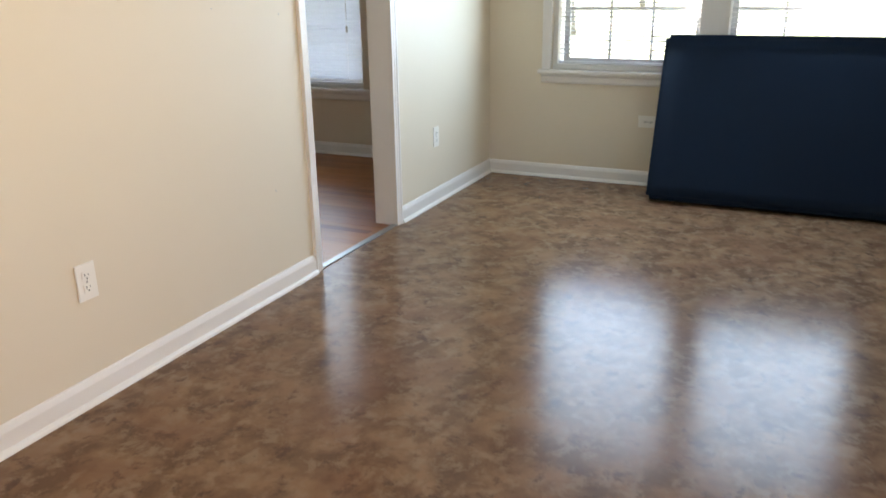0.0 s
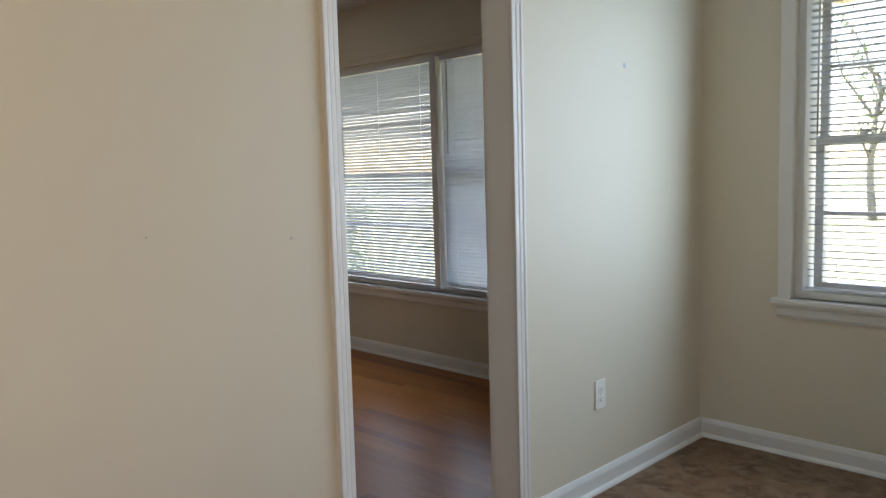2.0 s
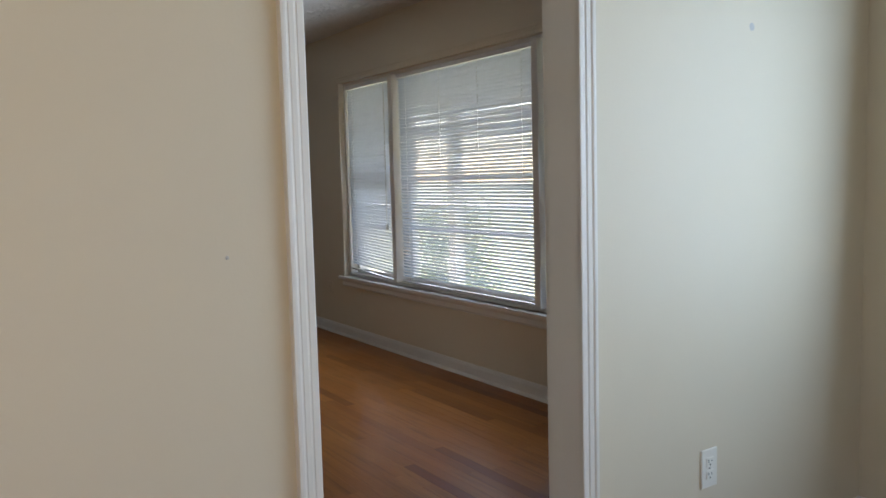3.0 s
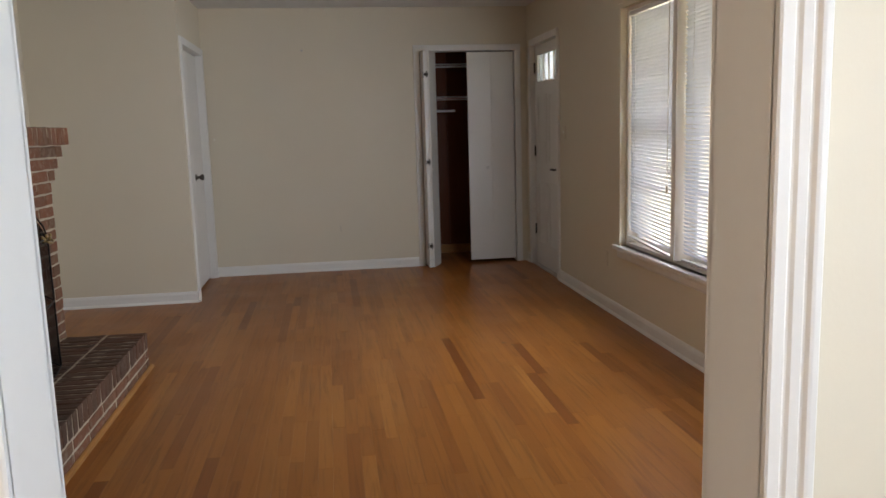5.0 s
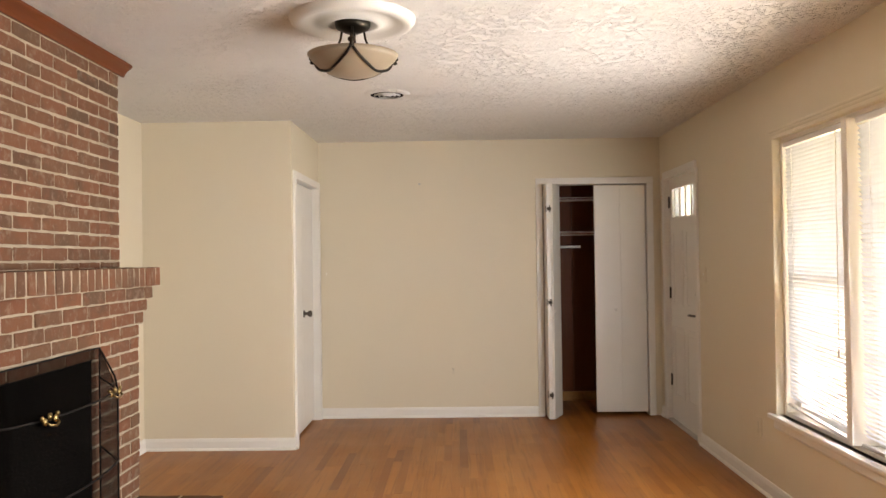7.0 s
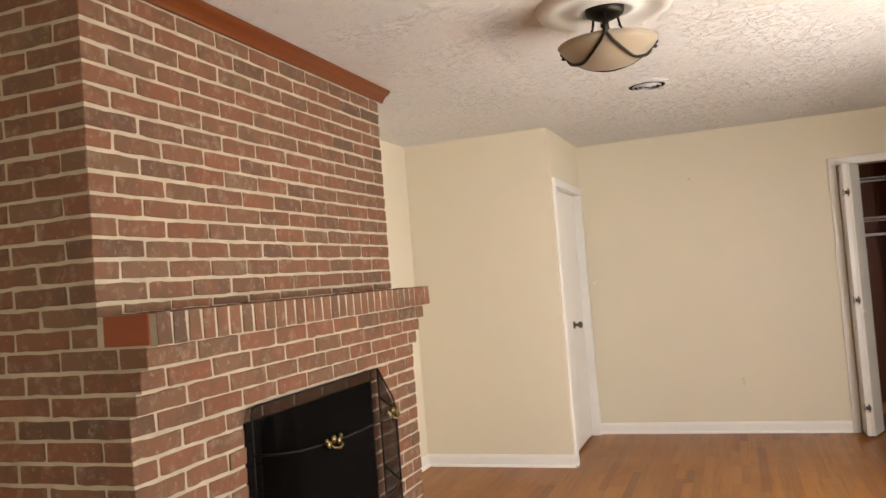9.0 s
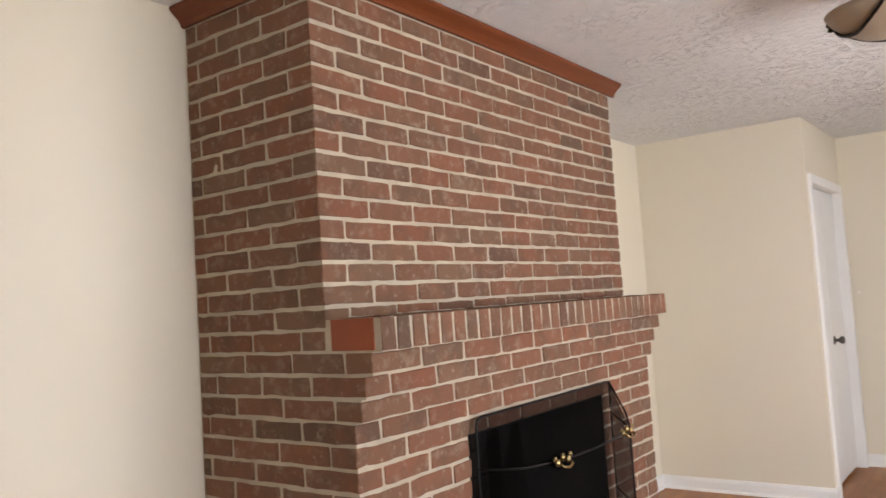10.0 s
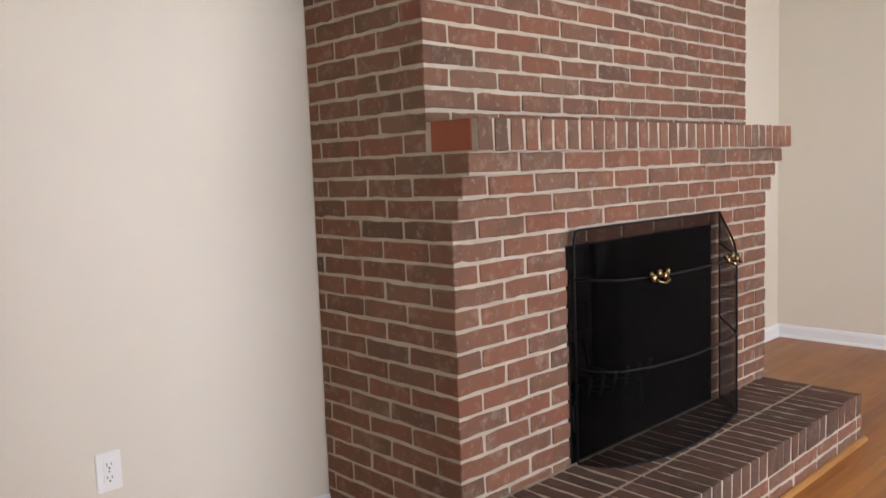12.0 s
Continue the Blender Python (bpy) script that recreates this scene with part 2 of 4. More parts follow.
def translucent_mat(name, color, share, rough=0.45):
    m, nt, p = base_mat(name)
    v = coords(nt)
    col = mixed(nt, color, tuple(0.9 * c for c in color), noise_at(nt, v, 14, 3))
    nt.links.new(col, p.inputs["Base Color"])
    p.inputs["Roughness"].default_value = rough
    t = nt.nodes.new("ShaderNodeBsdfTranslucent")
    nt.links.new(col, t.inputs["Color"])
    mx = nt.nodes.new("ShaderNodeMixShader")
    mx.inputs[0].default_value = share
    nt.links.new(p.outputs[0], mx.inputs[1])
    nt.links.new(t.outputs[0], mx.inputs[2])
    nt.links.new(mx.outputs[0], nt.nodes["Material Output"].inputs["Surface"])
    return m


# Daylight's blue cast is put into the closed slats' colour; open ones stay neutral.
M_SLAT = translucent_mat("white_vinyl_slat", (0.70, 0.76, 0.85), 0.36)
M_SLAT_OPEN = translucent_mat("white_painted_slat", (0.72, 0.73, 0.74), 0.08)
M_BOWL = translucent_mat("amber_alabaster_glass", (0.50, 0.40, 0.29), 0.3, 0.3)
M_LEAF = translucent_mat("green_leaf", (0.12, 0.17, 0.05), 0.4, 0.6)
M_BARK = surface("grey_bark", (0.19, 0.16, 0.13), (0.32, 0.28, 0.23), 3, 30, 0.9, 0.8, 0.01)


def mesh_screen_mat():
    """Woven fire-screen cloth: fine black wires with open holes between them."""
    m, nt, p = base_mat("black_screen_mesh")
    p.inputs["Base Color"].default_value = (0.0036, 0.0027, 0.0021, 1)
    p.inputs["Roughness"].default_value = 0.85
    p.inputs["Specular IOR Level"].default_value = 0.08
    v = coords(nt, (1, 1, 1))
    n = noise_at(nt, v, 5, 2)
    r = nt.nodes.new("ShaderNodeMapRange")
    r.inputs["To Min"].default_value, r.inputs["To Max"].default_value = 0.52, 0.64
    nt.links.new(n, r.inputs["Value"])
    tr = nt.nodes.new("ShaderNodeBsdfTransparent")
    mx = nt.nodes.new("ShaderNodeMixShader")
    nt.links.new(r.outputs[0], mx.inputs[0])
    nt.links.new(tr.outputs[0], mx.inputs[1])
    nt.links.new(p.outputs[0], mx.inputs[2])
    nt.links.new(mx.outputs[0], nt.nodes["Material Output"].inputs["Surface"])
    return m


M_MESH = mesh_screen_mat()


def grass_mat():
    m, nt, p = base_mat("dry_lawn")
    v = coords(nt)
    c = mixed(nt, (0.14, 0.17, 0.07), (0.30, 0.29, 0.18), noise_at(nt, v, 0.5, 5))
    c = mixed(nt, c, (0.09, 0.12, 0.03), ramp(nt, noise_at(nt, v, 22, 4), [(0.45, (0, 0, 0)), (0.7, (0.7, 0.7, 0.7))]))
    nt.links.new(c, p.inputs["Base Color"])
    p.inputs["Roughness"].default_value = 0.95
    return m


M_GRASS = grass_mat()

# ---- mesh helpers ----


def box(bm, x0, x1, y0, y1, z0, z1, bevel=0.0):
    x0, x1, y0, y1, z0, z1 = min(x0, x1), max(x0, x1), min(y0, y1), max(y0, y1), min(z0, z1), max(z0, z1)
    vs = [bm.verts.new((x, y, z)) for x in (x0, x1) for y in (y0, y1) for z in (z0, z1)]
    fs = [bm.faces.new([vs[i] for i in f]) for f in ((0, 1, 3, 2), (4, 6, 7, 5), (0, 4, 5, 1), (2, 3, 7, 6), (0, 2, 6, 4), (1, 5, 7, 3))]
    if bevel:
        es = list({e for f in fs for e in f.edges})
        bmesh.ops.bevel(bm, geom=es, offset=bevel, segments=2, affect="EDGES", profile=0.6)


def lathe(bm, profile, cx, cy, seg=40, axis="z", cz=0.0):
    """Turns (radius, height) rows about an upright axis, or about x or y."""
    rings = []
    for r, h in profile:
        ring = []
        for k in range(seg):
            a = 2 * math.pi * k / seg
            c, s = r * math.cos(a), r * math.sin(a)
            co = {"z": (cx + c, cy + s, h + cz), "x": (cx + h, cy + c, cz + s), "y": (cx + c, cy + h, cz + s)}[axis]
            ring.append(bm.verts.new(co))
        rings.append(ring)
    for a, b in zip(rings, rings[1:]):
        for k in range(seg):
            bm.faces.new((a[k], a[(k + 1) % seg], b[(k + 1) % seg], b[k])).smooth = True


def tube(bm, pts, r, seg=8, ends=None):
    """A round bar along points; ends: radius at the far end."""
    pts = [Vector(p) for p in pts]
    rings = []
    for n, p in enumerate(pts):
        d = (pts[min(n + 1, len(pts) - 1)] - pts[max(n - 1, 0)]).normalized()
        u = d.orthogonal().normalized() if n == 0 else (u - d * u.dot(d)).normalized()
        w = d.cross(u)
        rad = r if ends is None else r + (ends - r) * n / (len(pts) - 1)
        rings.append([bm.verts.new(p + rad * (math.cos(2 * math.pi * k / seg) * u + math.sin(2 * math.pi * k / seg) * w)) for k in range(seg)])
    for a, b in zip(rings, rings[1:]):
        for k in range(seg):
            bm.faces.new((a[k], a[(k + 1) % seg], b[(k + 1) % seg], b[k])).smooth = True
    bm.faces.new(rings[0][::-1])
    bm.faces.new(rings[-1])


def sweep(bm, profile, start, end, out, up):
    """A moulding: profile rows of (out, up) run straight from start to end."""
    start, end, out, up = Vector(start), Vector(end), Vector(out), Vector(up)
    a = [bm.verts.new(start + o * out + h * up) for o, h in profile]
    b = [bm.verts.new(end + o * out + h * up) for o, h in profile]
    n = len(profile)
    for k in range(n):
        bm.faces.new((a[k], a[(k + 1) % n], b[(k + 1) % n], b[k]))
    bm.faces.new(a[::-1])
    bm.faces.new(b)


def link(name, bm, material, smooth=False):
    bmesh.ops.recalc_face_normals(bm, faces=bm.faces)
    me = bpy.data.meshes.new(name)
    bm.to_mesh(me)
    bm.free()
    me.materials.append(material)
    return new(name, me)


def thing(name, at, label, category, group="", kind=""):
    ob = new(name)
    ob.location = at
    return tagged(ob, label, category, group, kind)


def root_of(ob):
    p = Vector()
    while ob:
        p += ob.location
        ob = ob.parent
    return p


def part(name, bm, material, parent, label=""):
    ob = link(name, bm, material)
    ob.data.transform(Matrix.Translation(-root_of(parent)))
    ob.parent = parent
    return tagged(ob, label)


def structure(name, bm, material, label, category):
    return tagged(link(name, bm, material), label, category, kind="structure")


def wall_grid(name, axis, faces, u_range, z_range, holes, material, label, category="wall"):
    """An upright wall between two faces, with rectangular holes (u0, u1, z0, z1) that go right through."""
    us = sorted({*u_range, *(h[0] for h in holes), *(h[1] for h in holes)})
    zs = sorted({*z_range, *(h[2] for h in holes), *(h[3] for h in holes)})
    us = [u for u in us if u_range[0] <= u <= u_range[1]]
    zs = [z for z in zs if z_range[0] <= z <= z_range[1]]
    full = {(i, k) for i in range(len(us) - 1) for k in range(len(zs) - 1)
            if not any(h[0] <= (us[i] + us[i + 1]) / 2 <= h[1] and h[2] <= (zs[k] + zs[k + 1]) / 2 <= h[3] for h in holes)}
    bm = bmesh.new()
    made = {}

    def v(i, side, k):
        key = (i, side, k)
        if key not in made:
            u, f, z = us[i], faces[side], zs[k]
            made[key] = bm.verts.new((u, f, z) if axis == "x" else (f, u, z))
        return made[key]

    for i, k in full:
        bm.faces.new((v(i, 0, k), v(i + 1, 0, k), v(i + 1, 0, k + 1), v(i, 0, k + 1)))
        bm.faces.new((v(i, 1, k), v(i, 1, k + 1), v(i + 1, 1, k + 1), v(i + 1, 1, k)))
        if (i - 1, k) not in full:
            bm.faces.new((v(i, 0, k), v(i, 0, k + 1), v(i, 1, k + 1), v(i, 1, k)))
        if (i + 1, k) not in full:
            bm.faces.new((v(i + 1, 0, k), v(i + 1, 1, k), v(i + 1, 1, k + 1), v(i + 1, 0, k + 1)))
        if (i, k - 1) not in full:
            bm.faces.new((v(i, 0, k), v(i, 1, k), v(i + 1, 1, k), v(i + 1, 0, k)))
        if (i, k + 1) not in full:
            bm.faces.new((v(i, 0, k + 1), v(i + 1, 0, k + 1), v(i + 1, 1, k + 1), v(i, 1, k + 1)))
    return structure(name, bm, material, label, category)


# ---- plan ----
H = 2.44                      # ceiling
XL, XR, XD = -2.0, 2.135, 2.015  # living room's left and window walls; dining window wall
XO = 2.33                     # outside of the front wall
YB, YA, XB = 6.75, 5.625, -0.88  # back wall; alcove wall; side of the boxed-out closet
DY = 0.115                     # thickness of the dividing wall
D0, D1, DH = -0.080, 0.650, 2.05  # doorway
W0, W1, WZ0, WZ1 = 1.03, 4.25, 0.50, 2.04  # triple window
WM = (1.88, 3.46)             # its mullions
N0, N1, NZ0, NZ1 = -0.42, -2.36, 0.70, 2.05  # dining twin window
C0, C1, CH = 1.10, 2.012, 2.035  # closet opening
F0, F1, FH = 5.72, 6.575, 2.05  # front door opening
B0, B1, BH = 5.73, 6.67, 2.02  # small closet door in the box

# ---- shell ----
wall_grid("wall_divider", "x", (0, DY), (-4.4, XO), (0, H), [(D0 - 0.015, D1 + 0.015, -1, DH + 0.015)], M_WALL, "smooth cream painted dividing wall with a cased doorway")
wall_grid("wall_front_living", "y", (XR, XO), (DY, YB + 0.75), (0, H), [(W0, W1, WZ0, WZ1), (F0 - 0.02, F1 + 0.02, -1, FH + 0.02)], M_WALL, "cream painted front wall with a wide window and entry door")
wall_grid("wall_front_dining", "y", (XD, XO), (-4.4, 0), (0, H), [(N1, N0, NZ0, NZ1)], M_WALL, "cream painted dining wall with twin windows")
wall_grid("wall_back", "x", (YB, YB + 0.11), (-2.12, XR), (0, H), [(C0 - 0.015, C1 + 0.015, -1, CH + 0.015)], M_WALL, "cream painted back wall with a closet opening")
wall_grid("wall_left", "y", (XL - 0.12, XL), (DY, YB), (0, H), [], M_WALL, "cream painted side wall behind the fireplace")
wall_grid("wall_alcove", "x", (YA, YA + 0.11), (XL, XB), (0, H), [], M_WALL, "cream painted alcove wall beside the fireplace")
wall_grid("wall_box_side", "y", (XB - 0.11, XB), (YA + 0.11, YB), (0, H), [(B0 - 0.015, B1 + 0.015, -1, BH + 0.015)], M_WALL, "short cream painted return wall with a narrow door")
wall_grid("wall_dining_left", "y", (-4.52, -4.4), (-4.4, DY), (0, H), [], M_WALL, "plain cream painted dining side wall")
# The kitchen-end opening is assumed, made to go with the warm fill lamp.
wall_grid("wall_dining_back", "x", (-4.52, -4.4), (-4.52, XO), (0, H), [(-3.7, -2.1, 0.95, 2.05)], M_WALL, "cream painted kitchen-end wall with an assumed, unseen window opening")
wall_grid("wall_closet_back", "x", (YB + 0.75, YB + 0.85), (-2.12, XO), (0, H), [], M_PANEL, "dark stained wood closet back wall")
for cname, a, b in (("ceiling_living", DY, YB + 0.85), ("ceiling_dining", -4.52, DY)):
    bm = bmesh.new()
    box(bm, -4.52, XO, a, b, H, H + 0.16)
    structure(cname, bm, M_CEIL, "white ceiling with a stomped plaster texture", "ceiling")
bm = bmesh.new()
box(bm, -4.52, XO, -4.52, 0.0, -0.2, 0.0)
structure("floor_dining", bm, M_VINYL, "glossy mottled brown sheet vinyl floor", "floor")
bm = bmesh.new()
box(bm, -2.12, XO, 0.0, YB + 0.85, -0.2, -0.012)
floor_living = structure("floor_living", bm, M_SUBFLOOR, "golden oak strip floor with narrow boards", "floor")
bm = bmesh.new()
box(bm, -2.6, XO + 0.55, -5.0, YB + 1.4, H + 0.16, H + 0.3)
structure("roof", bm, M_LEDGE, "flat pale roof deck with a front eave", "roof")

# ---- baseboards and casings ----
BASE = [(0, 0), (0.014, 0), (0.014, 0.066), (0.010, 0.078), (0.006, 0.086), (0, 0.088)]
SHOE = [(0.0, 0), (0.027, 0), (0.025, 0.008), (0.020, 0.014), (0.0145, 0.018), (0, 0.018)]


def baseboard(start, end, out):
    bm = bmesh.new()
    sweep(bm, BASE, (*start, 0), (*end, 0), (*out, 0), (0, 0, 1))
    sweep(bm, SHOE, (*start, 0), (*end, 0), (*out, 0), (0, 0, 1))
    structure("baseboard", bm, M_TRIM, "white painted baseboard with a shoe moulding", "baseboard")


for start, end, out in (((-4.4, 0), (D0 - 0.055, 0), (0, -1)), ((D1 + 0.055, 0), (XD, 0), (0, -1)), ((XD, 0), (XD, -4.4), (-1, 0)),
                        ((XR, DY), (XR, F0 - 0.06), (-1, 0)), ((XR, F1 + 0.06), (XR, YB), (-1, 0)), ((XB, YB), (C0 - 0.06, YB), (0, -1)),
                        ((XB, YA), (XB, B0 - 0.06), (1, 0)), ((XL, YA), (XB + 0.014, YA), (0, -1)), ((XL, 3.88), (XL, YA), (1, 0)),
                        ((XL, DY), (XL, 1.83), (1, 0)), ((D1 + 0.07, DY), (XR, DY), (0, 1)), ((XL, DY), (D0 - 0.07, DY), (0, 1))):
    baseboard(start, end, out)

CASE = [(0, 0), (0.0098, 0), (0.0112, 0.003), (0.0114, 0.015), (0.0103, 0.017), (0.0108, 0.0195), (0.0128, 0.023), (0.0135, 0.033), (0.0124, 0.035), (0.0130, 0.0375), (0.0158, 0.041), (0.0165, 0.045), (0.0165, 0.051), (0.0145, 0.053), (0, 0.053)]
PLAIN = [(0, 0), (0.015, 0), (0.018, 0.003), (0.018, 0.055), (0.015, 0.058), (0, 0.058)]


def casing(name, profile, plane, axis, out, u0, u1, top, label, wide, low=0.0):
    """Three mouldings round an opening on a wall face."""
    bm = bmesh.new()
    at = (lambda u, z: (u, plane, z)) if axis == "x" else (lambda u, z: (plane, u, z))
    along = Vector((1, 0, 0)) if axis == "x" else Vector((0, 1, 0))
    sweep(bm, profile, at(u0, low), at(u0, top), out, -along)
    sweep(bm, profile, at(u1, low), at(u1, top), out, along)
    sweep(bm, profile, at(u0 - wide, top), at(u1 + wide, top), out, (0, 0, 1))
    return structure(name, bm, M_TRIM, label, "trim")


casing("trim_doorway_dining", CASE, 0.0, "x", (0, -1, 0), D0, D1, DH, "white fluted casing round the doorway", 0.053)
casing("trim_doorway_living", CASE, DY, "x", (0, 1, 0), D0, D1, DH, "white fluted casing round the doorway", 0.053)
bm = bmesh.new()
box(bm, D0 - 0.015, D0, -0.002, DY + 0.002, 0, DH)
box(bm, D1, D1 + 0.015, -0.002, DY + 0.002, 0, DH)
box(bm, D0 - 0.015, D1 + 0.015, -0.002, DY + 0.002, DH, DH + 0.015)
structure("trim_doorway_jamb", bm, M_TRIM, "white painted door jamb lining without a door", "trim")
casing("trim_closet", PLAIN, YB, "x", (0, -1, 0), C0, C1, CH, "white painted closet door casing", 0.058)
casing("trim_front_door", PLAIN, XR, "y", (-1, 0, 0), F0, F1, FH, "slim painted front door casing", 0.03)
casing("trim_small_door", PLAIN, XB, "y", (1, 0, 0), B0, B1, BH, "white painted casing round the narrow door", 0.058)
bm = bmesh.new()
box(bm, D0, D1, -0.008, 0.026, 0.0, 0.006, 0.002)
structure("trim_threshold", bm, M_METALSTRIP, "thin aluminium floor strip across the doorway", "threshold")

# ---- windows ----


def sash(parent, x, y0, y1, z0, z1, cols, rows, name="sash"):
    """A sash with its rails, muntins and panes, in the plane x."""
    bm = bmesh.new()
    w = 0.035
    box(bm, x - 0.016, x + 0.016, y0, y0 + w, z0, z1, 0.003)
    box(bm, x - 0.016, x + 0.016, y1 - w, y1, z0, z1, 0.003)
    box(bm, x - 0.016, x + 0.016, y0 + w, y1 - w, z0, z0 + w, 0.003)
    box(bm, x - 0.016, x + 0.016, y0 + w, y1 - w, z1 - w, z1, 0.003)
    s = part(name, bm, M_VINYLFRAME, parent)
    ys = [y0 + w + (y1 - y0 - 2 * w) * k / cols for k in range(cols + 1)]
    zs = [z0 + w + (z1 - z0 - 2 * w) * k / rows for k in range(rows + 1)]
    for y in ys[1:-1]:
        bm = bmesh.new()
        box(bm, x - 0.010, x + 0.010, y - 0.007, y + 0.007, z0 + w, z1 - w)
        part("muntin", bm, M_VINYLFRAME, s)
    for z in zs[1:-1]:
        bm = bmesh.new()
        box(bm, x - 0.011, x + 0.011, y0 + w, y1 - w, z - 0.007, z + 0.007)
        part("muntin", bm, M_VINYLFRAME, s)
    bm = bmesh.new()
    box(bm, x - 0.002, x + 0.002, y0 + w - 0.005, y1 - w + 0.005, z0 + w - 0.005, z1 - w + 0.005)
    pane = part("pane", bm, M_GLASS, s, "clear window glass")
    pane.visible_shadow = False


def double_hung(parent, x, y0, y1, z0, z1, cols):
    mid = (z0 + z1) / 2
    sash(parent, x + 0.045, y0, y1, mid - 0.02, z1, cols, 2, "upper_sash")
    sash(parent, x, y0, y1, z0, mid + 0.02, cols, 2, "lower_sash")
    bm = bmesh.new()
    for y in (y0 + 0.22 * (y1 - y0), y1 - 0.22 * (y1 - y0)):
        lathe(bm, [(0.0, 0.018), (0.014, 0.018), (0.018, 0.0)], x, y, 14, "z", mid + 0.02)
        box(bm, x - 0.008, x + 0.008, y - 0.03, y + 0.012, mid + 0.026, mid + 0.036, 0.002)
    part("sash_lock", bm, M_VINYLFRAME, parent)


def stool(parent, face, y0, y1, z, deep):
    bm = bmesh.new()
    box(bm, face - 0.045, face + deep, y0, y1, z - 0.025, z, 0.006)
    part("window_sill", bm, M_TRIM, parent)
    bm = bmesh.new()
    sweep(bm, [(0, 0), (0.010, 0), (0.016, 0.012), (0.013, 0.04), (0.018, 0.052), (0.018, 0.06), (0, 0.06)], (face, y0 + 0.02, z - 0.085), (face, y1 - 0.02, z - 0.085), (-1, 0, 0), (0, 0, 1))
    part("apron", bm, M_TRIM, parent)


def frame_box(bm, x0, x1, y0, y1, z0, z1, w):
    box(bm, x0, x1, y0, y0 + w, z0, z1)
    box(bm, x0, x1, y1 - w, y1, z0, z1)
    box(bm, x0, x1, y0 + w, y1 - w, z0, z0 + w)
    box(bm, x0, x1, y0 + w, y1 - w, z1 - w, z1)


win = thing("window_1", (XR, (W0 + W1) / 2, WZ0), "wide white three-part window with a fixed centre light", "window", kind="structure")
bm = bmesh.new()
frame_box(bm, XR + 0.03, XO + 0.01, W0, W1, WZ0, WZ1, 0.022)
part("window_frame", bm, M_TRIM, win)
for y in WM:
    bm = bmesh.new()
    box(bm, XR - 0.006, XO, y - 0.026, y + 0.026, WZ0 + 0.022, WZ1 - 0.022, 0.004)
    part("mullion", bm, M_TRIM, win)
bm = bmesh.new()
for a, b in (((XR, W0, WZ0 - 0.02), (XR, W0, WZ1 + 0.0)), ((XR, W1, WZ0 - 0.02), (XR, W1, WZ1))):
    sweep(bm, PLAIN, a, b, (-1, 0, 0), (0, -1 if a[1] == W0 else 1, 0))
sweep(bm, CASE, (XR, W0 - 0.058, WZ1), (XR, W1 + 0.058, WZ1), (-1, 0, 0), (0, 0, 1))
part("casing", bm, M_WALL, win, "cream painted casing")
stool(win, XR, W0 - 0.07, W1 + 0.07, WZ0, 0.10)
double_hung(win, XR + 0.11, W0 + 0.022, WM[0] - 0.026, WZ0 + 0.022, WZ1 - 0.022, 1)
double_hung(win, XR + 0.11, WM[1] + 0.026, W1 - 0.022, WZ0 + 0.022, WZ1 - 0.022, 1)
sash(win, XR + 0.13, WM[0] + 0.026, WM[1] - 0.026, WZ0 + 0.022, WZ1 - 0.022, 1, 4, "fixed_sash")

dwin = thing("window_2", (XD, (N0 + N1) / 2, NZ0), "white twin double-hung window with grids over the dining floor", "window", kind="structure")
bm = bmesh.new()
frame_box(bm, XD + 0.03, XO + 0.01, N1, N0, NZ0, NZ1, 0.03)
part("window_frame", bm, M_TRIM, dwin)
bm = bmesh.new()
box(bm, XD - 0.01, XO, -1.47, -1.31, NZ0 + 0.03, NZ1 - 0.03, 0.004)
part("mullion", bm, M_TRIM, dwin)
bm = bmesh.new()
sweep(bm, PLAIN, (XD, N0, NZ0 - 0.02), (XD, N0, NZ1), (-1, 0, 0), (0, 1, 0))
sweep(bm, PLAIN, (XD, N1, NZ0 - 0.02), (XD, N1, NZ1), (-1, 0, 0), (0, -1, 0))
sweep(bm, PLAIN, (XD, N1 - 0.058, NZ1), (XD, N0 + 0.058, NZ1), (-1, 0, 0), (0, 0, 1))
part("casing", bm, M_TRIM, dwin)
stool(dwin, XD, N1 - 0.08, N0 + 0.08, NZ0, 0.10)
double_hung(dwin, XD + 0.12, -1.31, N0 - 0.05, NZ0 + 0.03, NZ1 - 0.03, 3)
double_hung(dwin, XD + 0.12, N1 + 0.05, -1.47, NZ0 + 0.03, NZ1 - 0.03, 3)

# ---- blinds ----


def slat_mesh(length, width, tilt, material):
    """One crowned slat along y, turned about its length."""
    bm = bmesh.new()
    rows = []
    for k in range(5):
        s = (k / 4 - 0.5) * width
        h = 0.0022 * (1 - (2 * k / 4 - 1) ** 2)
        x, z = s * math.cos(tilt) - h * math.sin(tilt), s * math.sin(tilt) + h * math.cos(tilt)
        rows.append([bm.verts.new((x, -length / 2, z)), bm.verts.new((x, length / 2, z))])
    for a, b in zip(rows, rows[1:]):
        bm.faces.new((a[0], a[1], b[1], b[0])).smooth = True
    me = bpy.data.meshes.new("slat")
    bm.to_mesh(me)
    bm.free()
    me.materials.append(material)
    return me


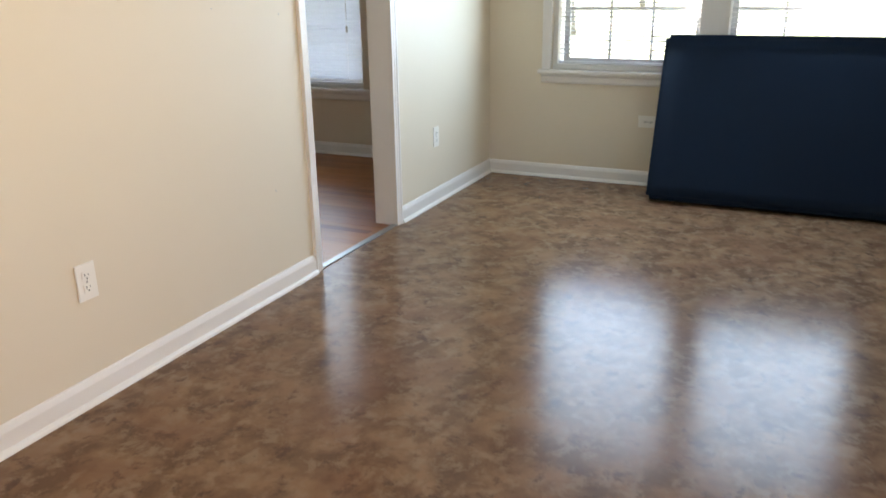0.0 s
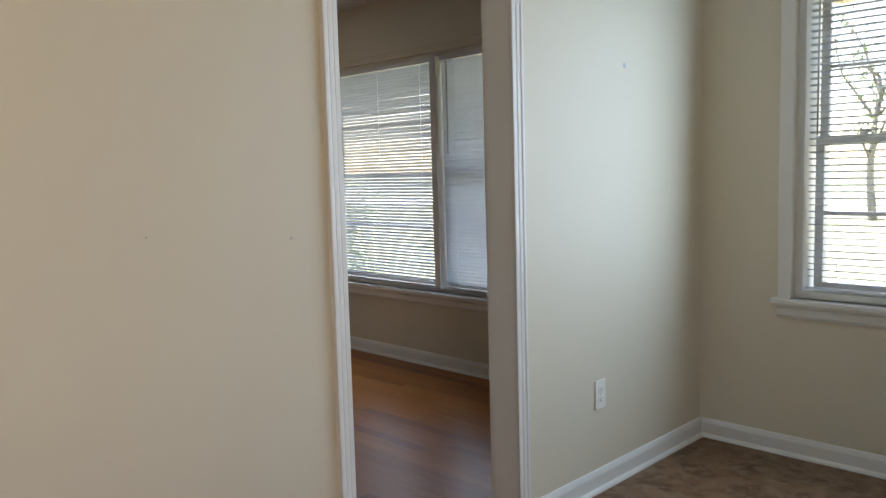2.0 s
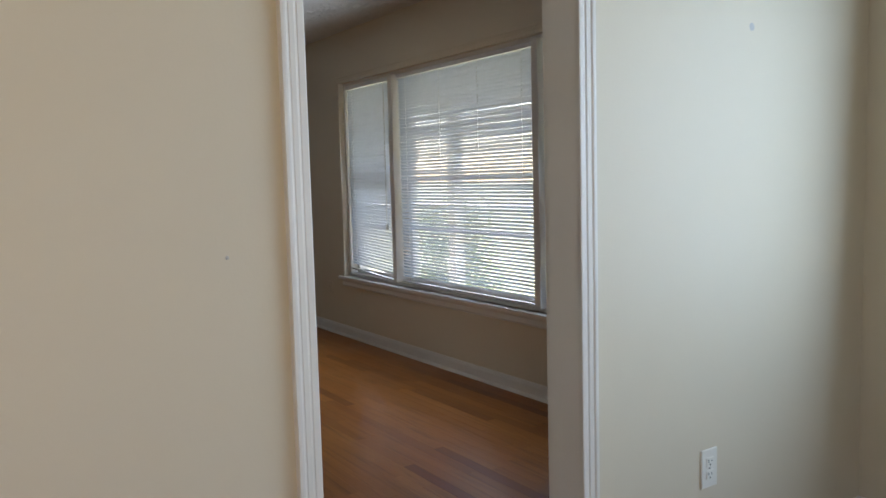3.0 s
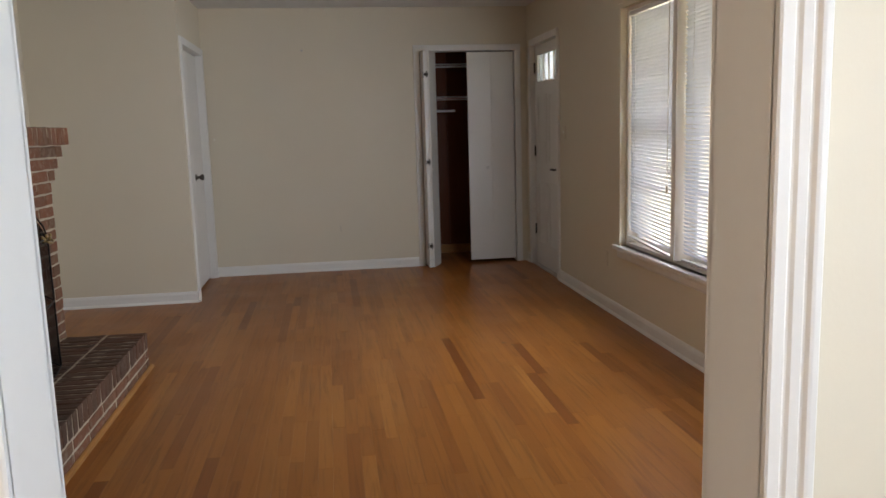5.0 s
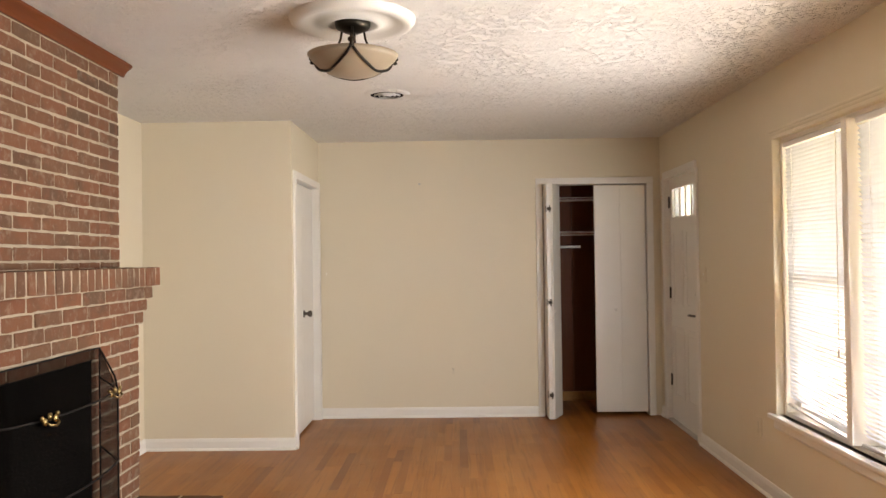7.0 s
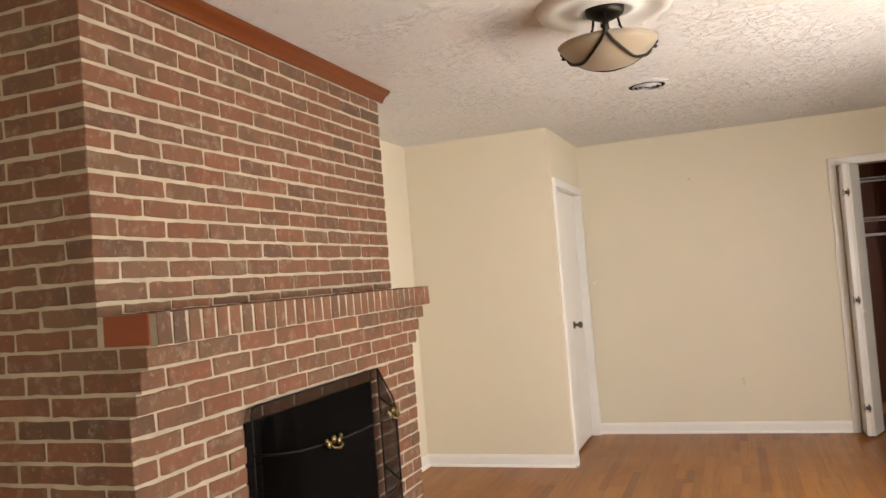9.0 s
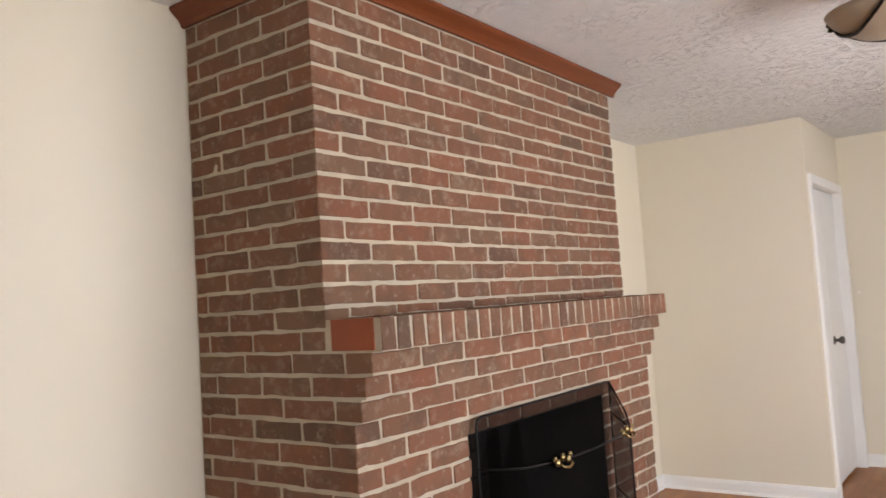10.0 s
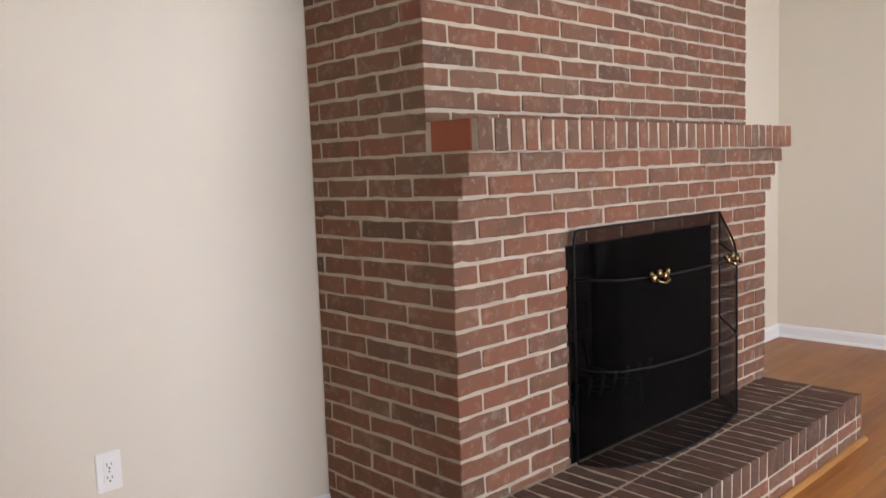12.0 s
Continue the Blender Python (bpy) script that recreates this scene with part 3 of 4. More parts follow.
def blind(x, y0, y1, z0, z1, tilt, pitch, label, sag=0.0, wand_at=None, tassel_at=None, cords=(0.15, 0.85)):
    b = thing("venetian_blind", (x, (y0 + y1) / 2, z0), label, "blind", "venetian blinds in the windows")
    bm = bmesh.new()
    box(bm, x - 0.014, x + 0.014, y0, y1, z1 - 0.028, z1, 0.002)
    part("headrail", bm, M_VINYLFRAME, b)
    n = int((z1 - 0.04 - z0 - 0.02) / pitch)
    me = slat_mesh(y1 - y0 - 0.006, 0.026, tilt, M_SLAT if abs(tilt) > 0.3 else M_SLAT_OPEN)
    for k in range(n):
        z = z1 - 0.045 - pitch * k
        low = k / n
        s = new("slat", me)
        s.parent = b
        s.location = (random.uniform(-0.001, 0.001), 0, z - z0 - sag * 0.5 * low * low)
        s.rotation_euler = (math.atan2(sag * low * low, y1 - y0) + random.uniform(-0.0015, 0.0015), random.uniform(-0.05, 0.05), 0)
    bm = bmesh.new()
    box(bm, x - 0.013, x + 0.013, y0 + 0.002, y1 - 0.002, z0, z0 + 0.012, 0.003)
    if sag:
        for v in bm.verts:
            v.co.z += sag * ((v.co.y - y0) / (y1 - y0) - 1.0)
    part("bottom_rail", bm, M_VINYLFRAME, b)
    for c in cords:
        bm = bmesh.new()
        y = y0 + c * (y1 - y0)
        tube(bm, [(x - 0.014, y, z1 - 0.03), (x - 0.014, y, z0 + 0.01)], 0.0009, 5)
        part("ladder_cord", bm, M_VINYLFRAME, b)
    if wand_at:
        bm = bmesh.new()
        tube(bm, [(x - 0.024, wand_at, z1 - 0.03), (x - 0.026, wand_at, z1 - 0.62)], 0.004, 6)
        part("tilt_wand", bm, M_LEDGE, b, "grey plastic tilt wand")
    if tassel_at:
        bm = bmesh.new()
        tube(bm, [(x - 0.022, tassel_at, z1 - 0.03), (x - 0.024, tassel_at, 0.98)], 0.0015, 5)
        lathe(bm, [(0.0, 0.0), (0.008, 0.0), (0.007, 0.03), (0.003, 0.045), (0.0, 0.047)], x - 0.024, tassel_at, 10, "z", 0.90)
        part("lift_cord", bm, M_LEDGE, b, "grey lift cord with a small tassel")


CLOSED = radians(-63)
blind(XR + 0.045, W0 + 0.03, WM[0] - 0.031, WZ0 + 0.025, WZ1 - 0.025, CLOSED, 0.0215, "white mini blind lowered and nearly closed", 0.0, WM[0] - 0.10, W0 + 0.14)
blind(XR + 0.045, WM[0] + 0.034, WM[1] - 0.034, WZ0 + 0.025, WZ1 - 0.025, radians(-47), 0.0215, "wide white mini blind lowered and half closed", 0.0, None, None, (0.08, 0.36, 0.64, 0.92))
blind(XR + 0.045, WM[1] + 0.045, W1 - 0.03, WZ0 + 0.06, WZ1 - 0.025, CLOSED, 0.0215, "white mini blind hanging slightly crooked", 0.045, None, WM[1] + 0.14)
blind(XD + 0.06, -1.305, N0 - 0.035, NZ0 + 0.035, NZ1 - 0.035, radians(-15), 0.028, "white mini blind lowered with open slats", 0.0, -0.50, None)
blind(XD + 0.06, N1 + 0.035, -1.475, NZ0 + 0.035, NZ1 - 0.035, radians(-15), 0.028, "white mini blind lowered with open slats", 0.0, -1.52, None)

# ---- fireplace ----
FY0, FY1 = 1.822, 3.865       # its two ends
FX, LX, MX, HX = -1.404, -1.308, -1.196, -0.86  # faces of stack, surround, mantel and hearth
HZ, MZ0, MZ1, TZ = 0.212, 1.281, 1.376, 2.378  # hearth top, mantel's underside and top, top of the brickwork
OY0, OY1, OZ = 2.35, 3.345, 0.966  # firebox opening
JOINT = 0.0113
PITCH, STEP, UP = 0.0653, 0.2155, 0.0645
Z0 = MZ0 - 16 * PITCH          # lowest whole course over the hearth
fire = thing("fireplace", (XL, (FY0 + FY1) / 2, 0), "brown brick fireplace with brick mantel and raised hearth", "fireplace")


def brick_mesh(lx, ly, lz, material, seed):
    """A brick centred on its own middle, with worn, slightly uneven edges all round."""
    rnd = random.Random(seed)
    bm = bmesh.new()
    box(bm, -lx / 2, lx / 2, -ly / 2, ly / 2, -lz / 2, lz / 2)
    sizes = (lx, ly, lz)
    longest = sizes.index(max(sizes))
    way = Vector([float(n == longest) for n in range(3)])
    for f in (-0.33, -0.12, 0.1, 0.31) if max(sizes) > 0.15 else ():
        bmesh.ops.bisect_plane(bm, geom=[*bm.verts, *bm.edges, *bm.faces], plane_co=way * f * sizes[longest], plane_no=way)
    for v in bm.verts:
        v.co += Vector([rnd.uniform(-0.0019, 0.0019) for _ in range(3)])
    bmesh.ops.bevel(bm, geom=[e for e in bm.edges if e.calc_face_angle(0) > 0.7], offset=min(0.003, 0.06 * min(sizes)), segments=1, affect="EDGES", clamp_overlap=True)
    for v in bm.verts:
        v.co += Vector([rnd.uniform(-0.0009, 0.0009) for _ in range(3)])
    me = bpy.data.meshes.new("brick")
    bm.to_mesh(me)
    bm.free()
    me.materials.append(material)
    return me


BRICKS = {}


def brick(parent, cx, cy, cz, lx, ly, lz, material=M_BRICK):
    """One brick, of a mesh shared by all of its size."""
    key = (round(lx, 3), round(ly, 3), round(lz, 3), material.name, random.randrange(6))
    if key not in BRICKS:
        BRICKS[key] = brick_mesh(*key[:3], material, len(BRICKS))
    ob = new("brick", BRICKS[key])
    ob.parent = parent
    ob.location = Vector((cx, cy, cz)) - root_of(parent) + Vector([random.uniform(-0.0012, 0.0012) for _ in range(3)])
    ob.rotation_euler = (random.uniform(-0.006, 0.006), random.uniform(-0.006, 0.006), random.uniform(-0.006, 0.006))


def course_cuts(a, b, first):
    """Where the upright joints of a course lie between a and b."""
    cuts, y = [a], a + first
    while y < b - 0.04:
        cuts.append(y)
        y += STEP
    return [*cuts, b]


def face_front(parent, x, y0, y1, z0, z1, n, holes=()):
    """A course of the front, laid along y, with its ends flush."""
    cuts = course_cuts(y0, y1, STEP)
    for a, b in zip(cuts, cuts[1:]):
        lo, hi = (0.0 if a == y0 and not n % 2 else JOINT / 2), (0.0 if b == y1 else JOINT / 2)
        for h0, h1 in holes:
            if a < h1 and b > h0:
                a, b, lo, hi = (a, min(b, h0), lo, 0.0) if a < h0 else (max(a, h1), b, 0.0, hi)
        if b - a > 0.025:
            a, b = a + lo, b - hi
            brick(parent, x - 0.05, (a + b) / 2, (z0 + z1) / 2, 0.10, b - a, z1 - z0 - JOINT)


def face_side(parent, x0, x1, y, z0, z1, n, inward):
    """A course of an end, laid along x from the front corner back."""
    cuts = course_cuts(0, x1 - x0, STEP)
    for a, b in zip(cuts, cuts[1:]):
        if b - a > 0.025:
            a, b = a + (0.0 if a == 0 and n % 2 else JOINT / 2), b - JOINT / 2
            brick(parent, x1 - (a + b) / 2, y + inward * 0.05, (z0 + z1) / 2, b - a, 0.10, z1 - z0 - JOINT)


IN = 0.0036                    # how far the joints lie back
bm = bmesh.new()
box(bm, XL + 0.002, FX - IN, FY0 + IN, FY1 - IN, MZ1 - 0.004, TZ)
stack = part("chimney_breast", bm, M_MORTAR, fire, "upper brick chimney breast with pale mortar")
zs = [MZ1 + 0.033]
while zs[-1] + UP < TZ + 0.01:
    zs.append(zs[-1] + UP)
zs = [MZ1 - 0.004, *zs]
for n, (a, b) in enumerate(zip(zs, zs[1:])):
    n += 1
    face_front(stack, FX, FY0 + (0.104 if n % 2 else 0.0), FY1, a, b, n)
    if n > 1:
        face_side(stack, XL + 0.002, FX - (0.0 if n % 2 else 0.104), FY0, a, b, n, 1)
    face_side(stack, XL + 0.002, FX - 0.104, FY1, a, b, n, -1)

bm = bmesh.new()
box(bm, XL + 0.002, LX - IN, FY0 + IN, OY0 - 0.004, 0, MZ0)
surround = part("surround", bm, M_MORTAR, fire, "lower brick surround stepping out under the mantel")
for pname, spot in (("pier", (XL + 0.002, LX - IN, OY1 + 0.004, FY1 - IN, 0, MZ0)), ("lintel", (LX - 0.11, LX - IN, OY0 - 0.004, OY1 + 0.004, OZ + 0.004, MZ0)),
                    ("firebox_back", (XL + 0.002, XL + 0.06, OY0 - 0.004, OY1 + 0.004, 0, MZ0))):
    bm = bmesh.new()
    box(bm, *spot)
    part(pname, bm, M_MORTAR, surround)
corbel = {15: 0.075, 14: 0.046, 13: 0.026}
for n in range(-4, 16):
    a, b = max(0.0, Z0 + PITCH * n), Z0 + PITCH * (n + 1)
    if b < 0.02:
        continue
    out = corbel.get(n, 0.0)
    holes = [(OY0, OY1)] if b < OZ + 0.03 else []
    if n >= -1:
        face_front(surround, LX + out, FY0 + (0.0 if n % 2 else 0.104), FY1, a, b, n + 1, holes)
    face_side(surround, XL + 0.002, LX + out - (0.104 if n % 2 else 0.0), FY0, a, b, n + 1, 1)
    if n >= -1:
        face_side(surround, XL + 0.002, LX + out - 0.104, FY1, a, b, n, -1)
for n, out in corbel.items():
    bm = bmesh.new()
    box(bm, LX - 0.07, LX + out - IN, FY0 + IN - 0.0005, FY1 - IN + 0.0005, Z0 + PITCH * n, Z0 + PITCH * (n + 1))
    part("corbel_joint", bm, M_MORTAR, surround)

bm = bmesh.new()
box(bm, XL + 0.003, MX - IN, FY0 + IN, FY1 + 0.02 - IN, MZ0, MZ1 - 0.004)
mantel = part("mantel_shelf", bm, M_MORTAR, fire, "projecting mantel of bricks laid on edge")
count = 31
wide = (FY1 + 0.02 - FY0) / count
for k in range(count):
    y = FY0 + wide * (k + 0.5)
    if k == 0:
        brick(mantel, MX - 0.012, y, (MZ0 + MZ1) / 2, 0.024, wide - JOINT, MZ1 - MZ0 - 0.004)
    else:
        brick(mantel, MX - 0.105, y, (MZ0 + MZ1) / 2, 0.21, wide - JOINT, MZ1 - MZ0 - 0.004)
bm = bmesh.new()
box(bm, FX + 0.02, MX - 0.028, FY0 - 0.001, FY0 + wide - JOINT, MZ0 + 0.004, MZ1 - 0.003, 0.002)
part("end_brick", bm, M_REDPAINT, mantel, "smooth bright red end brick")
zc = [MZ0, (MZ0 + MZ1 + 0.033) / 2, MZ1 + 0.033]
for n, (a, b) in enumerate(zip(zc, zc[1:])):
    face_side(mantel, XL + 0.002, FX - (0.0 if n else 0.104) - 0.0005, FY0, a, b, n, 1)
    if not n:
        brick(mantel, FX - 0.052, FY0 + 0.05, (a + b) / 2, 0.09, 0.10, b - a - JOINT)

bm = bmesh.new()
box(bm, LX - 0.02, HX - IN, FY0 + IN, FY1 - 0.045 - IN, 0, HZ - IN)
hearth = part("hearth", bm, M_MORTAR, fire, "raised brick hearth capped with bricks on edge")
HY1 = FY1 - 0.045
count = 30
wide = (HY1 - FY0) / count
for k in range(count):
    y = FY0 + wide * (k + 0.5)
    brick(hearth, HX - 0.105, y, HZ - 0.047, 0.210, wide - JOINT, 0.094, M_BRICK_SOOTY)
    brick(hearth, HX - 0.105 - 0.222, y, HZ - 0.047, 0.212, wide - JOINT, 0.094, M_BRICK_SOOTY)
low = (HZ - 0.099) / 2
for n in range(2):
    face_front(hearth, HX - 0.0005, FY0, HY1, low * n, low * (n + 1), n)
    face_side(hearth, LX, HX - 0.108, HY1, low * n, low * (n + 1), n, -1)

bm = bmesh.new()
sweep(bm, [(0.0, 0.0), (0.019, 0.0), (0.018, 0.008), (0.013, 0.015), (0.006, 0.019), (0.0, 0.019)], (HX + 0.001, FY0, 0.0), (HX + 0.001, HY1 + 0.018, 0.0), (1, 0, 0), (0, 0, 1))
part("shoe_moulding", bm, M_SHOE, hearth, "golden oak strip along the hearth foot")

# crown strip at the ceiling
CROWN = [(0, 0), (0.012, 0), (0.016, 0.014), (0.03, 0.03), (0.05, 0.044), (0.056, 0.052), (0.056, 0.062), (0, 0.062)]
bm = bmesh.new()
sweep(bm, CROWN, (FX, FY0 - 0.05, H - 0.064), (FX, FY1 + 0.05, H - 0.064), (1, 0, 0), (0, 0, 1))
sweep(bm, CROWN, (XL + 0.002, FY0, H - 0.064), (FX + 0.002, FY0, H - 0.064), (0, -1, 0), (0, 0, 1))
part("crown_moulding", bm, M_CROWN, fire, "reddish stained wood crown strip")

# firebox
bm = bmesh.new()
box(bm, XL + 0.061, XL + 0.075, OY0, OY1, HZ, OZ)
box(bm, XL + 0.075, LX - 0.002, OY0 - 0.003, OY0 + 0.012, HZ, OZ)
box(bm, XL + 0.075, LX - 0.002, OY1 - 0.012, OY1 + 0.003, HZ, OZ)
box(bm, XL + 0.075, LX - 0.002, OY0, OY1, HZ - 0.02, HZ + 0.004)
box(bm, XL + 0.075, LX - 0.11, OY0, OY1, OZ + 0.0, OZ + 0.015)
part("firebox", bm, M_SOOT, fire, "soot-blackened firebox lining")
firebox = bpy.data.objects["firebox"]
FIREBRICK = {}
for row in range(6):
    z0, z1 = HZ + 0.006 + 0.124 * row, min(HZ + 0.124 * (row + 1), OZ - 0.002)
    y, shift = OY0 + 0.014, (0.12 if row % 2 else 0.23)
    while y < OY1 - 0.03:
        far = min(y + (shift if y < OY0 + 0.02 else 0.23), OY1 - 0.014)
        key = (round(far - y, 3), round(z1 - z0, 3))
        if key not in FIREBRICK:
            bm = bmesh.new()
            box(bm, -0.006, 0.006, -key[0] / 2 + 0.003, key[0] / 2 - 0.003, -key[1] / 2 + 0.002, key[1] / 2)
            FIREBRICK[key] = bpy.data.meshes.new("fire_brick")
            bm.to_mesh(FIREBRICK[key])
            bm.free()
            FIREBRICK[key].materials.append(M_FIREBRICK)
        ob = new("fire_brick", FIREBRICK[key])
        ob.parent = firebox
        ob.location = Vector((XL + 0.080, (y + far) / 2, (z0 + z1) / 2)) - root_of(firebox)
        y = far
bm = bmesh.new()
box(bm, LX - 0.10, LX + 0.004, OY0 + 0.001, OY1 - 0.001, OZ - 0.006, OZ - 0.001)
part("lintel", bm, M_IRON, fire, "black steel lintel over the opening")

grate = thing("fire_grate", (-1.62, 2.85, HZ), "black iron log grate inside the firebox", "grate")
for k in range(7):
    y = 2.60 + 0.085 * k
    bm = bmesh.new()
    tube(bm, [(-1.46, y, HZ + 0.20), (-1.48, y, HZ + 0.12), (-1.62, y, HZ + 0.10), (-1.78, y, HZ + 0.12), (-1.80, y, HZ + 0.24)], 0.009, 6)
    part("bar", bm, M_IRON, grate)
for y in (2.62, 3.10):
    bm = bmesh.new()
    tube(bm, [(-1.50, y, HZ), (-1.50, y, HZ + 0.11), (-1.76, y, HZ + 0.11), (-1.76, y, HZ)], 0.009, 6)
    part("leg", bm, M_IRON, grate)

# ---- fire screen ----
guard = thing("fire_screen", (-1.2, 2.85, HZ), "black mesh fire screen with brass handles on the hearth", "fire screen")
SX0 = LX + 0.022
BOW = [(SX0, 2.362), (-1.21, 2.385), (-1.15, 2.43), (-1.107, 2.55), (-1.088, 2.68), (-1.082, 2.80), (-1.088, 2.94), (-1.105, 3.08), (-1.13, 3.21)]
BACK = [(SX0, 2.362 + (3.375 - 2.362) * k / 8) for k in range(9)]
BR = BACK[-1]
ZT, ZF, ZB = 1.016, 0.852, HZ + 0.006


def quad(bm, pts):
    bm.faces.new([bm.verts.new(p) for p in pts])


bm = bmesh.new()
for (p, q), (a, b) in zip(zip(BOW, BOW[1:]), zip(BACK, BACK[1:])):
    quad(bm, [(*p, ZB), (*q, ZB), (*q, ZF), (*p, ZF)])
    quad(bm, [(*p, ZF), (*q, ZF), (*b, ZT), (*a, ZT)])
quad(bm, [(*BOW[-1], ZB), (*BR, ZB), (*BR, ZT), (*BOW[-1], ZF)])
part("mesh_cloth", bm, M_MESH, guard, "fine black woven mesh")
for path in ([(*BACK[0], ZB), (*BACK[0], ZT - 0.03), (SX0, 2.368, ZT - 0.010), (SX0, 2.378, ZT - 0.003), (SX0, 2.395, ZT), (*BR, ZT), (*BR, ZB)],
             [(*p, ZB) for p in BOW] + [(*BR, ZB)], [(*p, ZF) for p in BOW] + [(*BR, ZF + 0.03)],
             [(*BR, ZT), (-1.16, 3.25, ZF + 0.05), (*BOW[-1], ZF), (*BOW[-1], ZB)], [(*p, 0.545) for p in BOW] + [(*BR, 0.57)]):
    bm = bmesh.new()
    tube(bm, path, 0.004, 8)
    part("frame_rod", bm, M_IRON, guard)


def screen_handle(x, y, z):
    bm = bmesh.new()
    for s in (-1, 1):
        lathe(bm, [(0.0, -0.002), (0.012, -0.002), (0.014, 0.004), (0.009, 0.008), (0.0, 0.010)], x, y + s * 0.036, 12, "x", z)
        lathe(bm, [(0.0, -0.002), (0.009, -0.002), (0.010, 0.004), (0.0, 0.008)], x, y + s * 0.052, 10, "x", z + 0.014)
    lathe(bm, [(0.0, -0.002), (0.014, -0.002), (0.015, 0.004), (0.0, 0.008)], x, y, 10, "x", z + 0.012)
    tube(bm, [(x + 0.006, y - 0.036, z), (x + 0.02, y - 0.03, z - 0.012), (x + 0.025, y, z - 0.018), (x + 0.02, y + 0.03, z - 0.012), (x + 0.006, y + 0.036, z)], 0.0045, 6)
    part("handle", bm, M_BRASS, guard, "ornate brass pull")


screen_handle(-1.093, 2.575, ZF - 0.002)
screen_handle(-1.108, 3.13, ZF - 0.002)

# ---- doors ----
fd = thing("door_1", (XR + 0.06, (F0 + F1) / 2, 0), "white panelled front door with a small top window", "door", kind="structure")
DX = XR + 0.035               # room face of the slab
LY0, LY1, LZ0, LZ1 = 5.83, 6.47, 1.715, 1.955
bm = bmesh.new()
for y0, y1, z0, z1 in ((F0 + 0.004, LY0, 0.012, FH - 0.006), (LY1, F1 - 0.004, 0.012, FH - 0.006), (LY0, LY1, 0.012, LZ0), (LY0, LY1, LZ1, FH - 0.006)):
    box(bm, DX, DX + 0.045, y0, y1, z0, z1)
part("leaf", bm, M_DOOR, fd)
for y0, y1, z0, z1 in ((5.83, 6.11, 0.98, 1.60), (6.19, 6.47, 0.98, 1.60), (5.83, 6.11, 0.22, 0.80), (6.19, 6.47, 0.22, 0.80)):
    bm = bmesh.new()
    frame_box(bm, DX - 0.006, DX + 0.002, y0, y1, z0, z1, 0.018)
    box(bm, DX - 0.003, DX + 0.002, y0 + 0.05, y1 - 0.05, z0 + 0.05, z1 - 0.05, 0.002)
    part("panel", bm, M_DOOR, fd)
bm = bmesh.new()
frame_box(bm, DX - 0.008, DX + 0.01, LY0 - 0.02, LY1 + 0.02, LZ0 - 0.02, LZ1 + 0.02, 0.022)
part("light_frame", bm, M_DOOR, fd)
bm = bmesh.new()
box(bm, DX + 0.018, DX + 0.024, LY0, LY1, LZ0, LZ1)
pane = part("pane", bm, M_FROST, fd, "ribbed frosted glass")
pane.visible_shadow = False
for k in range(1, 4):
    bm = bmesh.new()
    y = LY0 + (LY1 - LY0) * k / 4
    box(bm, DX + 0.004, DX + 0.034, y - 0.008, y + 0.008, LZ0, LZ1)
    part("glazing_bar", bm, M_DOOR, fd)
for z in (0.34, 1.08, 1.85):
    bm = bmesh.new()
    box(bm, DX - 0.004, DX + 0.012, F1 - 0.016, F1 + 0.004, z - 0.045, z + 0.045, 0.001)
    tube(bm, [(DX - 0.007, F1 - 0.003, z - 0.05), (DX - 0.007, F1 - 0.003, z + 0.05)], 0.006, 8)
    part("hinge", bm, M_HINGE, fd)
bm = bmesh.new()
lathe(bm, [(0.0, -0.014), (0.024, -0.014), (0.028, -0.008), (0.029, 0.0)], DX, F0 + 0.075, 20, "x", 1.10)
box(bm, DX - 0.03, DX - 0.012, F0 + 0.069, F0 + 0.081, 1.085, 1.115, 0.003)
part("deadbolt", bm, M_PEWTER, fd)
bm = bmesh.new()
lathe(bm, [(0.0, -0.012), (0.026, -0.012), (0.031, -0.005), (0.032, 0.0)], DX, F0 + 0.075, 20, "x", 0.935)
tube(bm, [(DX - 0.01, F0 + 0.075, 0.935), (DX - 0.045, F0 + 0.075, 0.935), (DX - 0.055, F0 + 0.085, 0.935), (DX - 0.056, F0 + 0.13, 0.937), (DX - 0.052, F0 + 0.18, 0.932)], 0.009, 8)
part("lever_handle", bm, M_PEWTER, fd)
bm = bmesh.new()
box(bm, XR - 0.005, XO + 0.05, F0 - 0.02, F1 + 0.02, -0.02, 0.012, 0.003)
part("sill_plate", bm, M_LEDGE, fd)
bm = bmesh.new()
box(bm, XR - 0.001, XO, F0 - 0.02, F0, 0, FH)
box(bm, XR - 0.001, XO, F1, F1 + 0.02, 0, FH)
box(bm, XR - 0.001, XO, F0 - 0.02, F1 + 0.02, FH, FH + 0.02)
part("jamb", bm, M_TRIM, fd)

sd = thing("door_2", (XB - 0.03, (B0 + B1) / 2, 0), "narrow white closed double door in the return wall", "door", kind="structure")
for y0, y1 in ((B0 + 0.004, 6.198), (6.202, B1 - 0.004)):
    bm = bmesh.new()
    box(bm, XB - 0.075, XB - 0.043, y0, y1, 0.02, BH - 0.006, 0.003)
    part("leaf", bm, M_DOOR, sd)
bm = bmesh.new()
box(bm, XB - 0.11, XB + 0.001, B0 - 0.015, B0, 0, BH)
box(bm, XB - 0.11, XB + 0.001, B1, B1 + 0.015, 0, BH)
box(bm, XB - 0.11, XB + 0.001, B0 - 0.015, B1 + 0.015, BH, BH + 0.015)
part("jamb", bm, M_TRIM, sd)
bm = bmesh.new()
